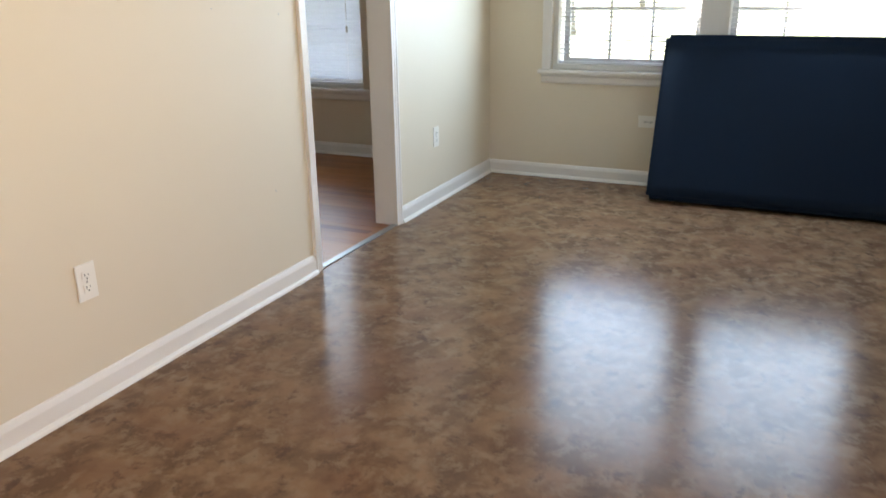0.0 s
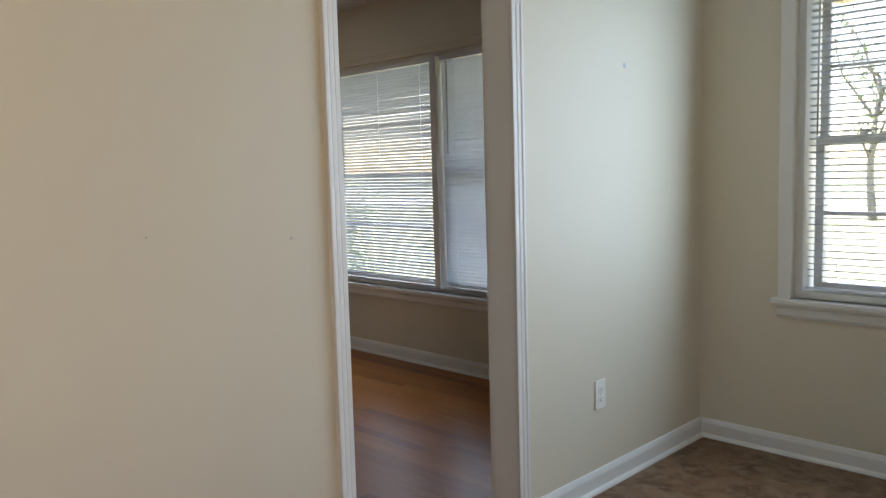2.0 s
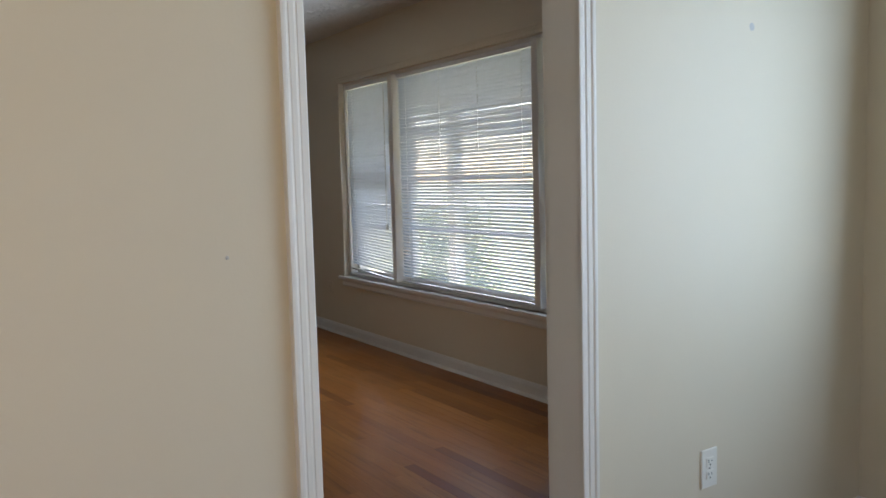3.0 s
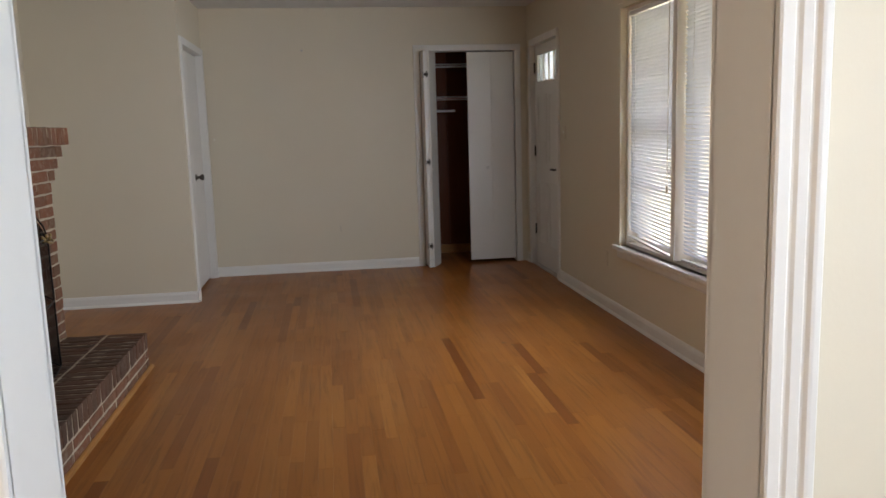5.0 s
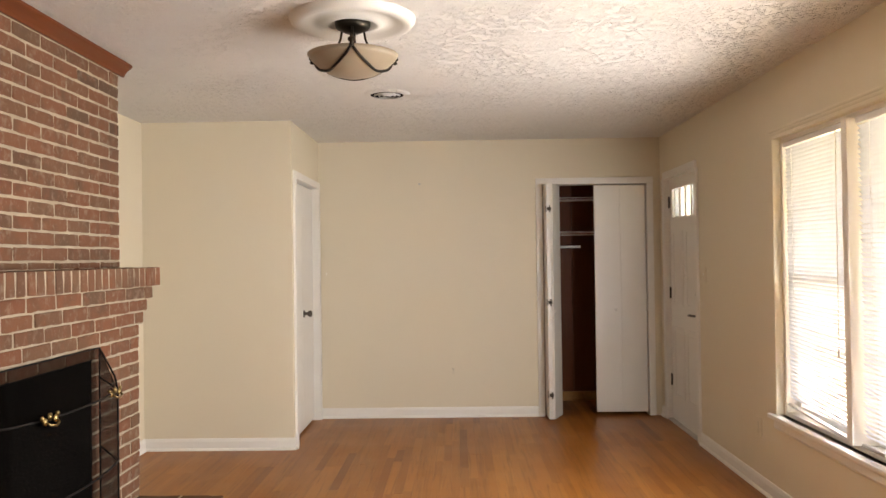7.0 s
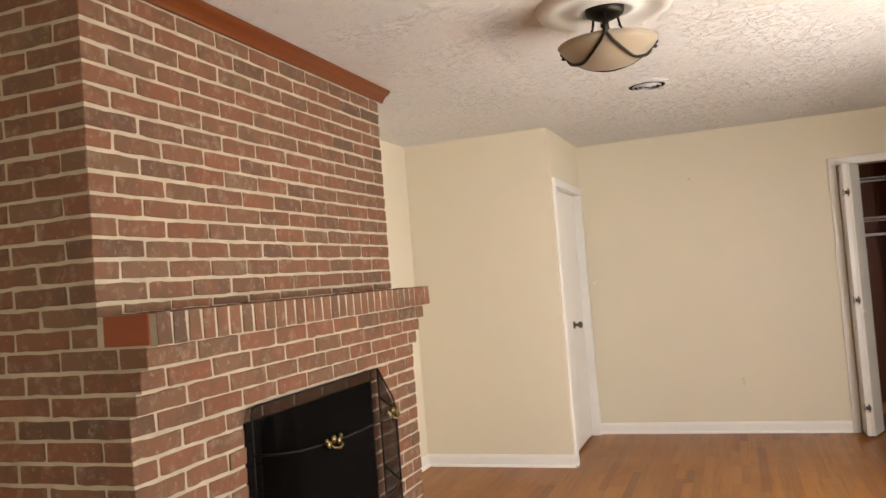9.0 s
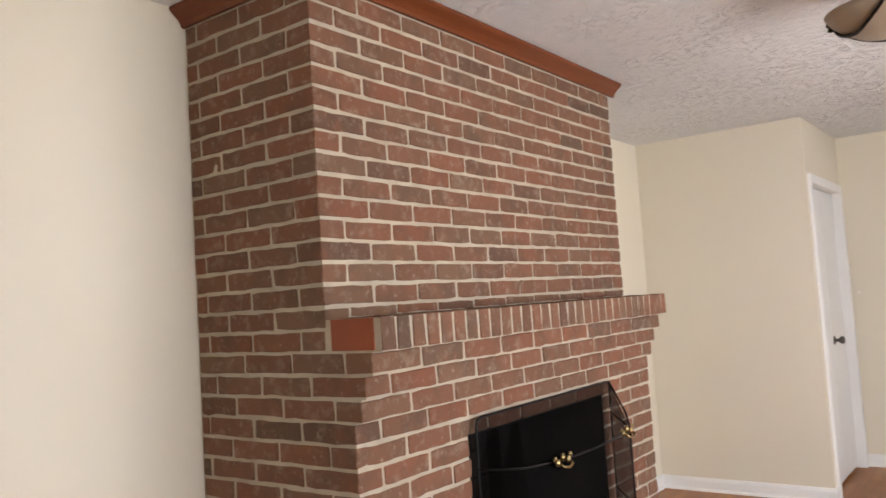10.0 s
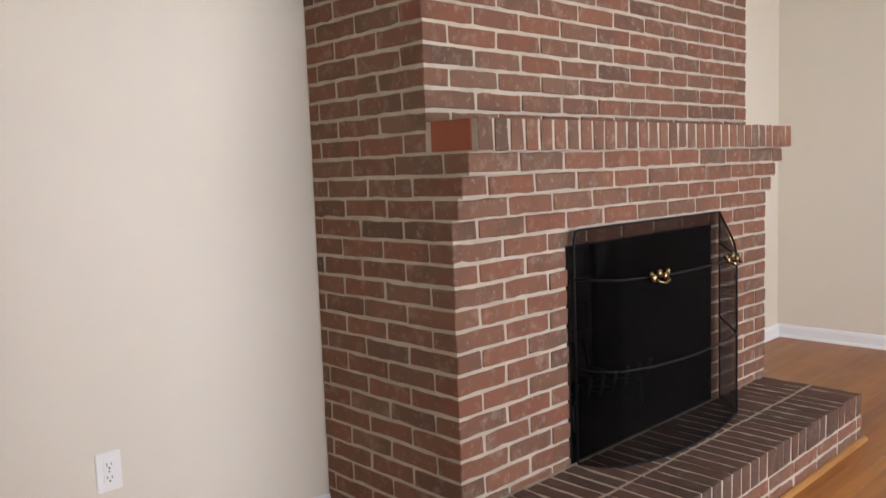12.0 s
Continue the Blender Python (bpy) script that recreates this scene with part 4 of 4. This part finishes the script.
lathe(bm, [(0.030, 0.0), (0.030, 0.006), (0.012, 0.01), (0.011, 0.03), (0.022, 0.038), (0.028, 0.052), (0.022, 0.066), (0.0, 0.07)], XB - 0.043, 6.25, 20, "x", 0.96)
part("knob", bm, M_PEWTER, sd)

# closet with folding doors
bm = bmesh.new()
box(bm, C0 - 0.015, C0, YB - 0.001, YB + 0.111, 0, CH)
box(bm, C1, C1 + 0.015, YB - 0.001, YB + 0.111, 0, CH)
box(bm, C0 - 0.015, C1 + 0.015, YB - 0.001, YB + 0.111, CH, CH + 0.015)
structure("trim_closet_jamb", bm, M_TRIM, "white painted closet jamb lining", "trim")
for cname, a, b in (("wall_closet_left", 0.60, 0.66), ("wall_closet_right", 2.06, 2.12)):
    bm = bmesh.new()
    box(bm, a, b, YB + 0.111, YB + 0.75, 0, H)
    structure(cname, bm, M_PANEL, "dark stained wood closet side wall", "wall")
for k in range(7):
    bm = bmesh.new()
    x = 0.66 + 0.2 * k
    box(bm, x + 0.003, x + 0.197, YB + 0.735, YB + 0.7495, 0.09, H, 0.002)
    structure("closet_panel", bm, M_PANEL, "dark reddish wood panelling board", "panelling")
bm = bmesh.new()
box(bm, 0.66, 2.06, YB + 0.722, YB + 0.735, 0.0, 0.09, 0.003)
structure("baseboard_closet", bm, M_SHOE, "stained wood closet baseboard", "baseboard")


def leaf(bm, p, q, z0, z1, thick=0.03):
    """A door leaf standing between two plan points."""
    p, q = Vector((*p, 0)), Vector((*q, 0))
    d = (q - p).normalized()
    n = Vector((-d.y, d.x, 0)) * thick / 2
    vs = [bm.verts.new(c + s * n + Vector((0, 0, z))) for c in (p, q) for s in (-1, 1) for z in (z0, z1)]
    for f in ((0, 1, 3, 2), (4, 6, 7, 5), (0, 4, 5, 1), (2, 3, 7, 6), (0, 2, 6, 4), (1, 5, 7, 3)):
        bm.faces.new([vs[i] for i in f])
    bmesh.ops.bevel(bm, geom=list(bm.edges), offset=0.002, segments=1, affect="EDGES")


bf = thing("bifold_door", (1.78, YB + 0.03, 0), "flat white folding closet door pair, closed", "closet door")
bm = bmesh.new()
leaf(bm, (1.556, YB + 0.025), (1.7798, YB + 0.022), 0.03, CH - 0.01)
part("leaf", bm, M_DOOR, bf)
bm = bmesh.new()
leaf(bm, (1.7802, YB + 0.022), (2.004, YB + 0.025), 0.03, CH - 0.01)
part("leaf", bm, M_DOOR, bf)
bm = bmesh.new()
lathe(bm, [(0.0, -0.026), (0.012, -0.024), (0.014, -0.016), (0.006, -0.01), (0.006, 0.0)], 1.735, YB + 0.008, 14, "y", 0.93)
part("knob", bm, M_DOOR, bf)
bo = thing("bifold_door", (1.13, YB - 0.1, 0), "flat white folding closet door pair, folded open", "closet door")
bm = bmesh.new()
leaf(bm, (1.122, YB + 0.02), (1.128, YB - 0.20), 0.012, CH - 0.008)
part("leaf", bm, M_DOOR, bo)
bm = bmesh.new()
leaf(bm, (1.150, YB - 0.20), (1.238, YB + 0.0), 0.012, CH - 0.008)
part("leaf", bm, M_DOOR, bo)
for z in (0.22, 1.01, 1.81):
    bm = bmesh.new()
    box(bm, 1.107, 1.111, YB - 0.205, YB - 0.18, z - 0.028, z + 0.028, 0.001)
    box(bm, 1.115, 1.15, YB - 0.221, YB - 0.217, z - 0.014, z + 0.014, 0.001)
    tube(bm, [(1.138, YB - 0.223, z - 0.03), (1.138, YB - 0.223, z + 0.03)], 0.005, 8)
    part("hinge", bm, M_HINGE, bo)
bm = bmesh.new()
lathe(bm, [(0.0, -0.026), (0.012, -0.024), (0.014, -0.016), (0.006, -0.01), (0.006, 0.0)], 1.172, YB - 0.18, 14, "y", 0.93)
part("knob", bm, M_DOOR, bo)


def wire_shelf(z):
    s = thing("wire_shelf", (1.4, YB + 0.6, z), "white coated wire shelf in the closet", "shelf", "closet wire shelves")
    bm = bmesh.new()
    for dz in (0.0, -0.03):
        tube(bm, [(0.66, YB + 0.42, z + dz), (2.06, YB + 0.42, z + dz)], 0.0035, 6)
    tube(bm, [(0.66, YB + 0.73, z), (2.06, YB + 0.73, z)], 0.003, 6)
    part("rail", bm, M_WIRE, s)
    for k in range(55):
        x = 0.68 + 0.025 * k
        bm = bmesh.new()
        tube(bm, [(x, YB + 0.73, z + 0.003), (x, YB + 0.42, z + 0.003), (x, YB + 0.417, z - 0.03)], 0.0016, 4)
        part("wire", bm, M_WIRE, s)


wire_shelf(1.95)
wire_shelf(1.63)
rod = thing("hanging_rod", (1.2, YB + 0.45, 1.49), "white closet hanging rod", "rod")
bm = bmesh.new()
tube(bm, [(0.66, YB + 0.45, 1.49), (1.50, YB + 0.45, 1.49)], 0.012, 10)
part("bar", bm, M_WIRE, rod)

# ---- ceiling light and vent ----
LXC, LYC = -0.088, 3.2
med = thing("ceiling_medallion", (LXC, LYC, H), "round white moulded ceiling medallion", "medallion")
bm = bmesh.new()
lathe(bm, [(0.06, -0.012), (0.085, -0.018), (0.10, -0.03), (0.115, -0.032), (0.13, -0.022), (0.16, -0.014), (0.19, -0.018), (0.215, -0.03), (0.24, -0.036), (0.258, -0.028), (0.268, -0.012), (0.272, 0.0)], LXC, LYC, 64, "z", H)
part("disc", bm, M_DOOR, med)
lamp = thing("ceiling_light", (LXC, LYC, H), "dark bronze ceiling light with an unlit amber glass bowl", "ceiling light")
bm = bmesh.new()
lathe(bm, [(0.0, -0.062), (0.03, -0.062), (0.055, -0.05), (0.072, -0.042), (0.076, -0.03), (0.078, -0.012), (0.07, -0.01)], LXC, LYC, 32, "z", H)
part("canopy", bm, M_BRONZE, lamp)
bm = bmesh.new()
lathe(bm, [(0.012, -0.06), (0.014, -0.11), (0.018, -0.115), (0.018, -0.125), (0.012, -0.13), (0.012, -0.16), (0.02, -0.165), (0.0, -0.17)], LXC, LYC, 16, "z", H)
part("stem", bm, M_BRONZE, lamp)
bm = bmesh.new()
RIM = H - 0.158
prof = [(0.0, -0.098), (0.05, -0.094), (0.10, -0.080), (0.145, -0.054), (0.18, -0.022), (0.196, 0.0), (0.192, 0.001), (0.175, -0.020), (0.14, -0.049), (0.10, -0.073), (0.0, -0.092)]
lathe(bm, prof, LXC, LYC, 48, "z", RIM)
part("glass_bowl", bm, M_BOWL, lamp, "amber alabaster glass bowl")


def bowl_point(angle, r):
    """A point just outside the bowl at a turn and a radius."""
    pairs = prof[:6]
    for (r0, z0), (r1, z1) in zip(pairs, pairs[1:]):
        if r0 <= r <= r1:
            z = z0 + (z1 - z0) * (r - r0) / (r1 - r0)
            break
    return (LXC + (r + 0.004) * math.cos(angle), LYC + (r + 0.004) * math.sin(angle), RIM + z - 0.004)


for k in range(3):
    a = radians(-84 + 120 * k)
    bm = bmesh.new()
    c, s = math.cos(a), math.sin(a)
    tube(bm, [(LXC + r * c, LYC + r * s, H - d) for r, d in ((0.055, 0.045), (0.062, 0.08), (0.075, 0.105), (0.11, 0.128), (0.16, 0.14), (0.197, 0.15))], 0.005, 8)
    part("arm", bm, M_BRONZE, lamp)
    bm = bmesh.new()
    lathe(bm, [(0.0, -0.022), (0.012, -0.016), (0.008, -0.006), (0.016, 0.003), (0.014, 0.013), (0.0, 0.020)], LXC + 0.211 * c, LYC + 0.211 * s, 12, "z", RIM + 0.006)
    part("finial", bm, M_BRONZE, lamp)
    bm = bmesh.new()
    n = 16
    tube(bm, [bowl_point(a + radians(120) * q / n, 0.195 - 0.085 * math.sin(math.pi * q / n) ** 0.8) for q in range(n + 1)], 0.006, 8)
    part("swag", bm, M_BRONZE, lamp, "curved bronze band on the bowl")

vent = thing("ceiling_vent", (-0.08, 4.74, H), "round white ceiling air vent with dark slots", "vent")
bm = bmesh.new()
lathe(bm, [(0.104, -0.010), (0.108, -0.0125), (0.116, -0.011), (0.132, -0.007), (0.142, -0.004), (0.144, 0.0)], -0.08, 4.74, 40, "z", H)
part("flange", bm, M_CEIL, vent, "painted white flange")
# The ceiling is uncut here; a black disc paints the duct's shade.
bm = bmesh.new()
lathe(bm, [(0.0, -0.010), (0.104, -0.010), (0.105, -0.004)], -0.08, 4.74, 40, "z", H)
part("throat", bm, M_VOID, vent, "black disc standing in for the shaded vent throat")
for r in (0.030, 0.055, 0.082):
    bm = bmesh.new()
    lathe(bm, [(r - 0.004, -0.020), (r + 0.002, -0.011), (r + 0.001, -0.0105), (r - 0.005, -0.019), (r - 0.004, -0.020)], -0.08, 4.74, 32, "z", H)
    part("vent_ring", bm, M_LEDGE, vent, "grey metal vent ring")
bm = bmesh.new()
lathe(bm, [(0.0, -0.021), (0.014, -0.019), (0.016, -0.012), (0.0, -0.0105)], -0.08, 4.74, 20, "z", H)
part("hub", bm, M_PEWTER, vent)

# ---- outlets and switches ----


def wall_plate(kind, at, out, along, label, duplex=True, painted=False, lying=False):
    """A cover plate on a wall: out and along are plan directions."""
    at, out, along = Vector(at), Vector((*out, 0)), Vector((*along, 0))
    up = Vector((0, 0, 1))
    if lying:
        along, up = up, along
    ob = thing(kind, at, label, "outlet" if duplex else "switch", "wall outlets" if duplex else "wall switches")

    def slab(bm, u, v, w, h, d0, d1, bev=0.0):
        vs = [bm.verts.new(at + (u + a * w) * along + (v + b * h) * up + d * out) for a in (-0.5, 0.5) for b in (-0.5, 0.5) for d in (d0, d1)]
        fs = [bm.faces.new([vs[i] for i in f]) for f in ((0, 1, 3, 2), (4, 6, 7, 5), (0, 4, 5, 1), (2, 3, 7, 6), (0, 2, 6, 4), (1, 5, 7, 3))]
        if bev:
            bmesh.ops.bevel(bm, geom=list({e for f in fs for e in f.edges}), offset=bev, segments=2, affect="EDGES")

    cover = M_WALL if painted else M_PLATE
    bm = bmesh.new()
    slab(bm, 0, 0, 0.073, 0.117, 0, 0.006, 0.0022)
    part("plate", bm, cover, ob)
    if duplex:
        for v in (0.0195, -0.0195):
            bm = bmesh.new()
            slab(bm, 0, v, 0.034, 0.028, 0.004, 0.0085, 0.0015)
            s = part("receptacle", bm, cover, ob)
            bm = bmesh.new()
            slab(bm, -0.0065, v + 0.003, 0.0022, 0.009, 0.008, 0.0088)
            slab(bm, 0.0065, v + 0.003, 0.0022, 0.007, 0.008, 0.0088)
            slab(bm, 0, v - 0.008, 0.0048, 0.0048, 0.008, 0.0088)
            part("slots", bm, M_SLOT, s)
        bm = bmesh.new()
        slab(bm, 0, 0, 0.006, 0.006, 0.005, 0.0075, 0.001)
        part("screw", bm, M_NICKEL, ob)
    else:
        bm = bmesh.new()
        slab(bm, 0, 0.003, 0.009, 0.02, 0.004, 0.014, 0.002)
        part("toggle", bm, M_PLATE, ob)


wall_plate("outlet", (-1.335, 0, 0.39), (0, -1), (1, 0), "ivory duplex outlet on the cream dividing wall")
wall_plate("outlet", (1.165, 0, 0.39), (0, -1), (1, 0), "ivory duplex outlet near the dining corner")
wall_plate("outlet", (XD, -1.05, 0.40), (-1, 0), (0, 1), "ivory duplex outlet mounted sideways beside the navy mattress", True, False, True)
wall_plate("outlet", (0.295, YB, 0.405), (0, -1), (1, 0), "cream painted duplex outlet low on the back wall", True, True)
wall_plate("outlet", (XL, 1.06, 0.395), (1, 0), (0, 1), "white duplex outlet on the wall by the fireplace")
wall_plate("outlet", (XR, 4.55, 0.37), (-1, 0), (0, 1), "painted outlet under the window's end", True, True)
wall_plate("light_switch", (-0.815, YB, 1.27), (0, -1), (1, 0), "cream light switch by the narrow door", False, True)
wall_plate("light_switch", (XR, 5.54, 1.255), (-1, 0), (0, 1), "painted light switch beside the front door", False, True)
for hname, at, r, d in (("nail_hole", (0.018, YB - 0.0005, 2.06), 0.010, (0, -1)), ("nail_hole", (1.36, -0.0005, 1.69), 0.012, (0, -1))):
    hole = thing(hname, at, "small dark patch of chipped wall paint", "mark", "wall marks")
    bm = bmesh.new()
    lathe(bm, [(0.0, -0.0012), (r * 0.6, -0.001), (r, 0.0004)], at[0], at[1], 12, "y", at[2])
    part("chip", bm, M_LEDGE, hole)

for at, r in (((-0.364, -0.0005, 0.438), 0.004), ((-0.64, -0.0005, 1.16), 0.003), ((-0.252, -0.0005, 1.127), 0.004)):
    nick = thing("wall_nick", at, "tiny dark nick in the wall paint", "mark", "wall marks")
    bm = bmesh.new()
    lathe(bm, [(0.0, -0.0012), (r * 0.6, -0.001), (r, 0.0004)], at[0], at[1], 8, "y", at[2])
    part("chip", bm, M_LEDGE, nick)
rnd = random.Random(9)
for x, y, size in ((1.222, 3.83, 0.022), (1.592, 4.47, 0.014), (0.459, 4.06, 0.012), (0.326, 4.26, 0.010), (1.26, 3.78, 0.010)):
    crumb = thing("dry_leaf_scrap", (x, y, 0), "small dark scrap of dry leaf on the floor", "leaf scrap", "scraps on the oak floor")
    bm = bmesh.new()
    n = 9
    rim = [bm.verts.new((x + size * rnd.uniform(0.4, 1.0) * math.cos(6.283 * k / n), y + 0.6 * size * rnd.uniform(0.4, 1.0) * math.sin(6.283 * k / n), rnd.uniform(0.0006, 0.004))) for k in range(n)]
    top = bm.verts.new((x, y, 0.005))
    for k in range(n):
        bm.faces.new((rim[k], rim[(k + 1) % n], top))
    part("scrap", bm, M_BARK, crumb)

# ---- mattress ----
mat_thing = thing("mattress", (1.65, -2.08, 0), "dark navy vinyl mattress leaning under the dining window", "mattress")
bm = bmesh.new()
ML, MT, MHH = 1.90, 0.10, 0.965
box(bm, -MT, 0, -ML, 0, 0, MHH)
bmesh.ops.bevel(bm, geom=list(bm.edges), offset=0.022, segments=3, affect="EDGES")
bmesh.ops.subdivide_edges(bm, edges=[e for e in bm.edges if e.calc_length() > 0.3], cuts=14, use_grid_fill=True)
LEAN = math.atan2(0.335, 0.91)
turn = Matrix.Translation((1.60, -1.135, 0.0)) @ Matrix.Rotation(LEAN, 4, "Y") @ Matrix.Translation((MT, 0, 0))
for v in bm.verts:
    v.co.x += 0.004 * noise.noise(Vector((0, v.co.y * 4, v.co.z * 4)))
bmesh.ops.transform(bm, matrix=turn, verts=bm.verts)
drop = min(v.co.z for v in bm.verts)
bmesh.ops.translate(bm, vec=(0, 0, -drop + 0.001), verts=bm.verts)
for f in bm.faces:
    f.smooth = True
part("cover", bm, M_MATTRESS, mat_thing)

# ---- outside ----
bm = bmesh.new()
box(bm, -400, 400, -400, 400, -1.2, -0.45)
structure("ground", bm, M_GRASS, "sunlit lawn with dry and green patches", "ground")
bm = bmesh.new()
box(bm, XO, XO + 1.6, 0.2, 7.6, -0.45, -0.12, 0.01)
structure("porch_floor", bm, M_CONCRETE, "pale concrete front porch slab", "porch")
bm = bmesh.new()
box(bm, XO, XO + 1.8, 0.0, 7.8, 2.30, 2.42)
structure("porch_ceiling", bm, M_SOFFIT, "tan boarded porch ceiling", "porch")
bm = bmesh.new()
box(bm, 26, 31, -60, 60, -0.45, -0.43)
structure("road", bm, M_CONCRETE, "pale sunlit concrete road beyond the lawn", "road")
for y in (2.45, 5.1):
    post = thing("porch_post", (XO + 1.5, y, -0.12), "square white porch post", "post", "porch posts")
    bm = bmesh.new()
    box(bm, XO + 1.44, XO + 1.56, y - 0.06, y + 0.06, -0.12, 2.30, 0.006)
    part("shaft", bm, M_TRIM, post)
    bm = bmesh.new()
    box(bm, XO + 1.42, XO + 1.58, y - 0.08, y + 0.08, -0.12, 0.02, 0.006)
    part("foot", bm, M_TRIM, post)


def leaves(bm, centre, spread, count, size, rnd, flat=0.8):
    for _ in range(count):
        d = Vector((rnd.gauss(0, 1), rnd.gauss(0, 1), rnd.gauss(0, flat))) * 0.45
        p = Vector(centre) + Vector((d.x * spread, d.y * spread, d.z * spread))
        t = Euler((rnd.uniform(0, 6.3), rnd.uniform(0, 6.3), rnd.uniform(0, 6.3))).to_matrix()
        s = size * rnd.uniform(0.6, 1.4)
        bm.faces.new([bm.verts.new(p + t @ Vector(c)) for c in ((-s, 0, 0), (0, -0.4 * s, 0.1 * s), (s, 0, 0), (0, 0.4 * s, 0.1 * s))])


def tree(at, height, crown, seed, label, bare=False, thick=0.12):
    rnd = random.Random(seed)
    ob = thing("tree", at, label, "tree")
    at = Vector(at)
    pts = [at]
    for k in range(1, 8):
        pts.append(at + Vector((rnd.uniform(-0.12, 0.12), rnd.uniform(-0.14, 0.14), height * 0.62 * k / 7)))
    bm = bmesh.new()
    tube(bm, pts, thick, 8, thick * 0.45)
    part("trunk", bm, M_BARK, ob)
    tips = []
    for k in range(9):
        base = pts[3 + k % 5]
        a = rnd.uniform(0, 6.28)
        end = base + Vector((math.cos(a) * crown * rnd.uniform(0.4, 0.9), math.sin(a) * crown * rnd.uniform(0.4, 0.9), height * rnd.uniform(0.1, 0.4)))
        mid = (base + end) / 2 + Vector((rnd.uniform(-0.3, 0.3), rnd.uniform(-0.3, 0.3), rnd.uniform(-0.1, 0.3)))
        bm = bmesh.new()
        tube(bm, [base, mid, end], thick * 0.4, 6, thick * 0.12)
        part("limb", bm, M_BARK, ob)
        tips += [mid, end, (mid + end) / 2]
    bm = bmesh.new()
    for p in tips:
        leaves(bm, p, crown * 0.4, 22 if bare else 120, 0.08, rnd)
    part("crown", bm, M_LEAF, ob)


tree((22.9, 5.3, -0.45), 6.5, 1.4, 5, "slim crooked tree with sparse leaves on the lawn", True, 0.13)
tree((23.0, 0.8, -0.45), 8.0, 2.8, 8, "leafy green tree on the lawn", False, 0.16)
tree((47.0, 7.8, -0.45), 6.0, 3.6, 11, "leafy green tree beyond the lawn", False, 0.2)
shrub = thing("shrub", (4.9, 6.8, -0.45), "rounded green shrub in front of the porch", "shrub")
rnd = random.Random(3)
bm = bmesh.new()
for k in range(14):
    a = rnd.uniform(0, 6.28)
    tube(bm, [(4.9, 6.8, -0.45), (4.9 + 0.3 * math.cos(a), 6.8 + 0.3 * math.sin(a), 0.2), (4.9 + 0.5 * math.cos(a), 6.8 + 0.5 * math.sin(a), 0.75)], 0.012, 5, 0.004)
part("stems", bm, M_BARK, shrub)
bm = bmesh.new()
for k in range(40):
    a, h = rnd.uniform(0, 6.28), rnd.uniform(0.0, 1.25)
    r = 0.6 * math.sqrt(max(0.05, 1 - (h - 0.5) ** 2))
    leaves(bm, (4.9 + r * rnd.uniform(0.3, 1) * math.cos(a), 6.8 + r * rnd.uniform(0.3, 1) * math.sin(a), h - 0.35), 0.3, 70, 0.035, rnd)
part("foliage", bm, M_LEAF, shrub)

# ---- oak floor strips ----
STRIP = 0.0572
FLOOR_Y0, FLOOR_Y1 = 0.027, YB + 0.74
OAKS = {}


def strip_mesh(length):
    key = round(length, 3)
    if key not in OAKS:
        bm = bmesh.new()
        w, l, b = STRIP / 2 - 0.0001, length / 2 - 0.0001, 0.0003
        low = [bm.verts.new(c) for c in ((-w, -l, -0.012), (w, -l, -0.012), (w, l, -0.012), (-w, l, -0.012))]
        mid = [bm.verts.new((v.co.x, v.co.y, -b)) for v in low]
        top = [bm.verts.new((v.co.x - math.copysign(b, v.co.x), v.co.y - math.copysign(b, v.co.y), 0)) for v in low]
        for a, c in ((low, mid), (mid, top)):
            for k in range(4):
                bm.faces.new((a[k], a[(k + 1) % 4], c[(k + 1) % 4], c[k]))
        bm.faces.new(top)
        me = bpy.data.meshes.new("plank")
        bm.to_mesh(me)
        bm.free()
        me.materials.append(M_OAK)
        OAKS[key] = me
    return OAKS[key]


lengths = (0.32, 0.45, 0.6, 0.75, 0.9, 1.15, 1.4)
rnd = random.Random(21)
x = XL + STRIP / 2
verts, faces = [], []
while x < XR + 0.02:
    y = FLOOR_Y0 - rnd.uniform(0.0, 0.9)
    while y < FLOOR_Y1:
        n = rnd.choice(lengths)
        a, b = max(y, FLOOR_Y0), min(y + n, FLOOR_Y1)
        y += n
        covered = (x < XB - 0.15 and a > YA + 0.1) or (x < HX - 0.1 and a > FY0 + 0.05 and b < FY1 - 0.1)
        if b - a < 0.02 or covered:
            continue
        me = strip_mesh(b - a)
        at = Vector((x, (a + b) / 2, rnd.uniform(-0.0003, 0.0)))
        if 0.6 < (a + b) / 2 < 4.3 and x > HX - 0.1:
            p = new("plank", me)
            p.parent, p.location = floor_living, at
        else:
            k = len(verts)
            verts += [tuple(v.co + at) for v in me.vertices]
            faces += [tuple(i + k for i in f.vertices) for f in me.polygons]
    x += STRIP
me = bpy.data.meshes.new("plank_field")
me.from_pydata(verts, [], faces)
me.materials.append(M_OAK_FAR)
field = tagged(new("plank_field", me), "golden oak strips further along the floor", kind="stuff")
field.parent = floor_living
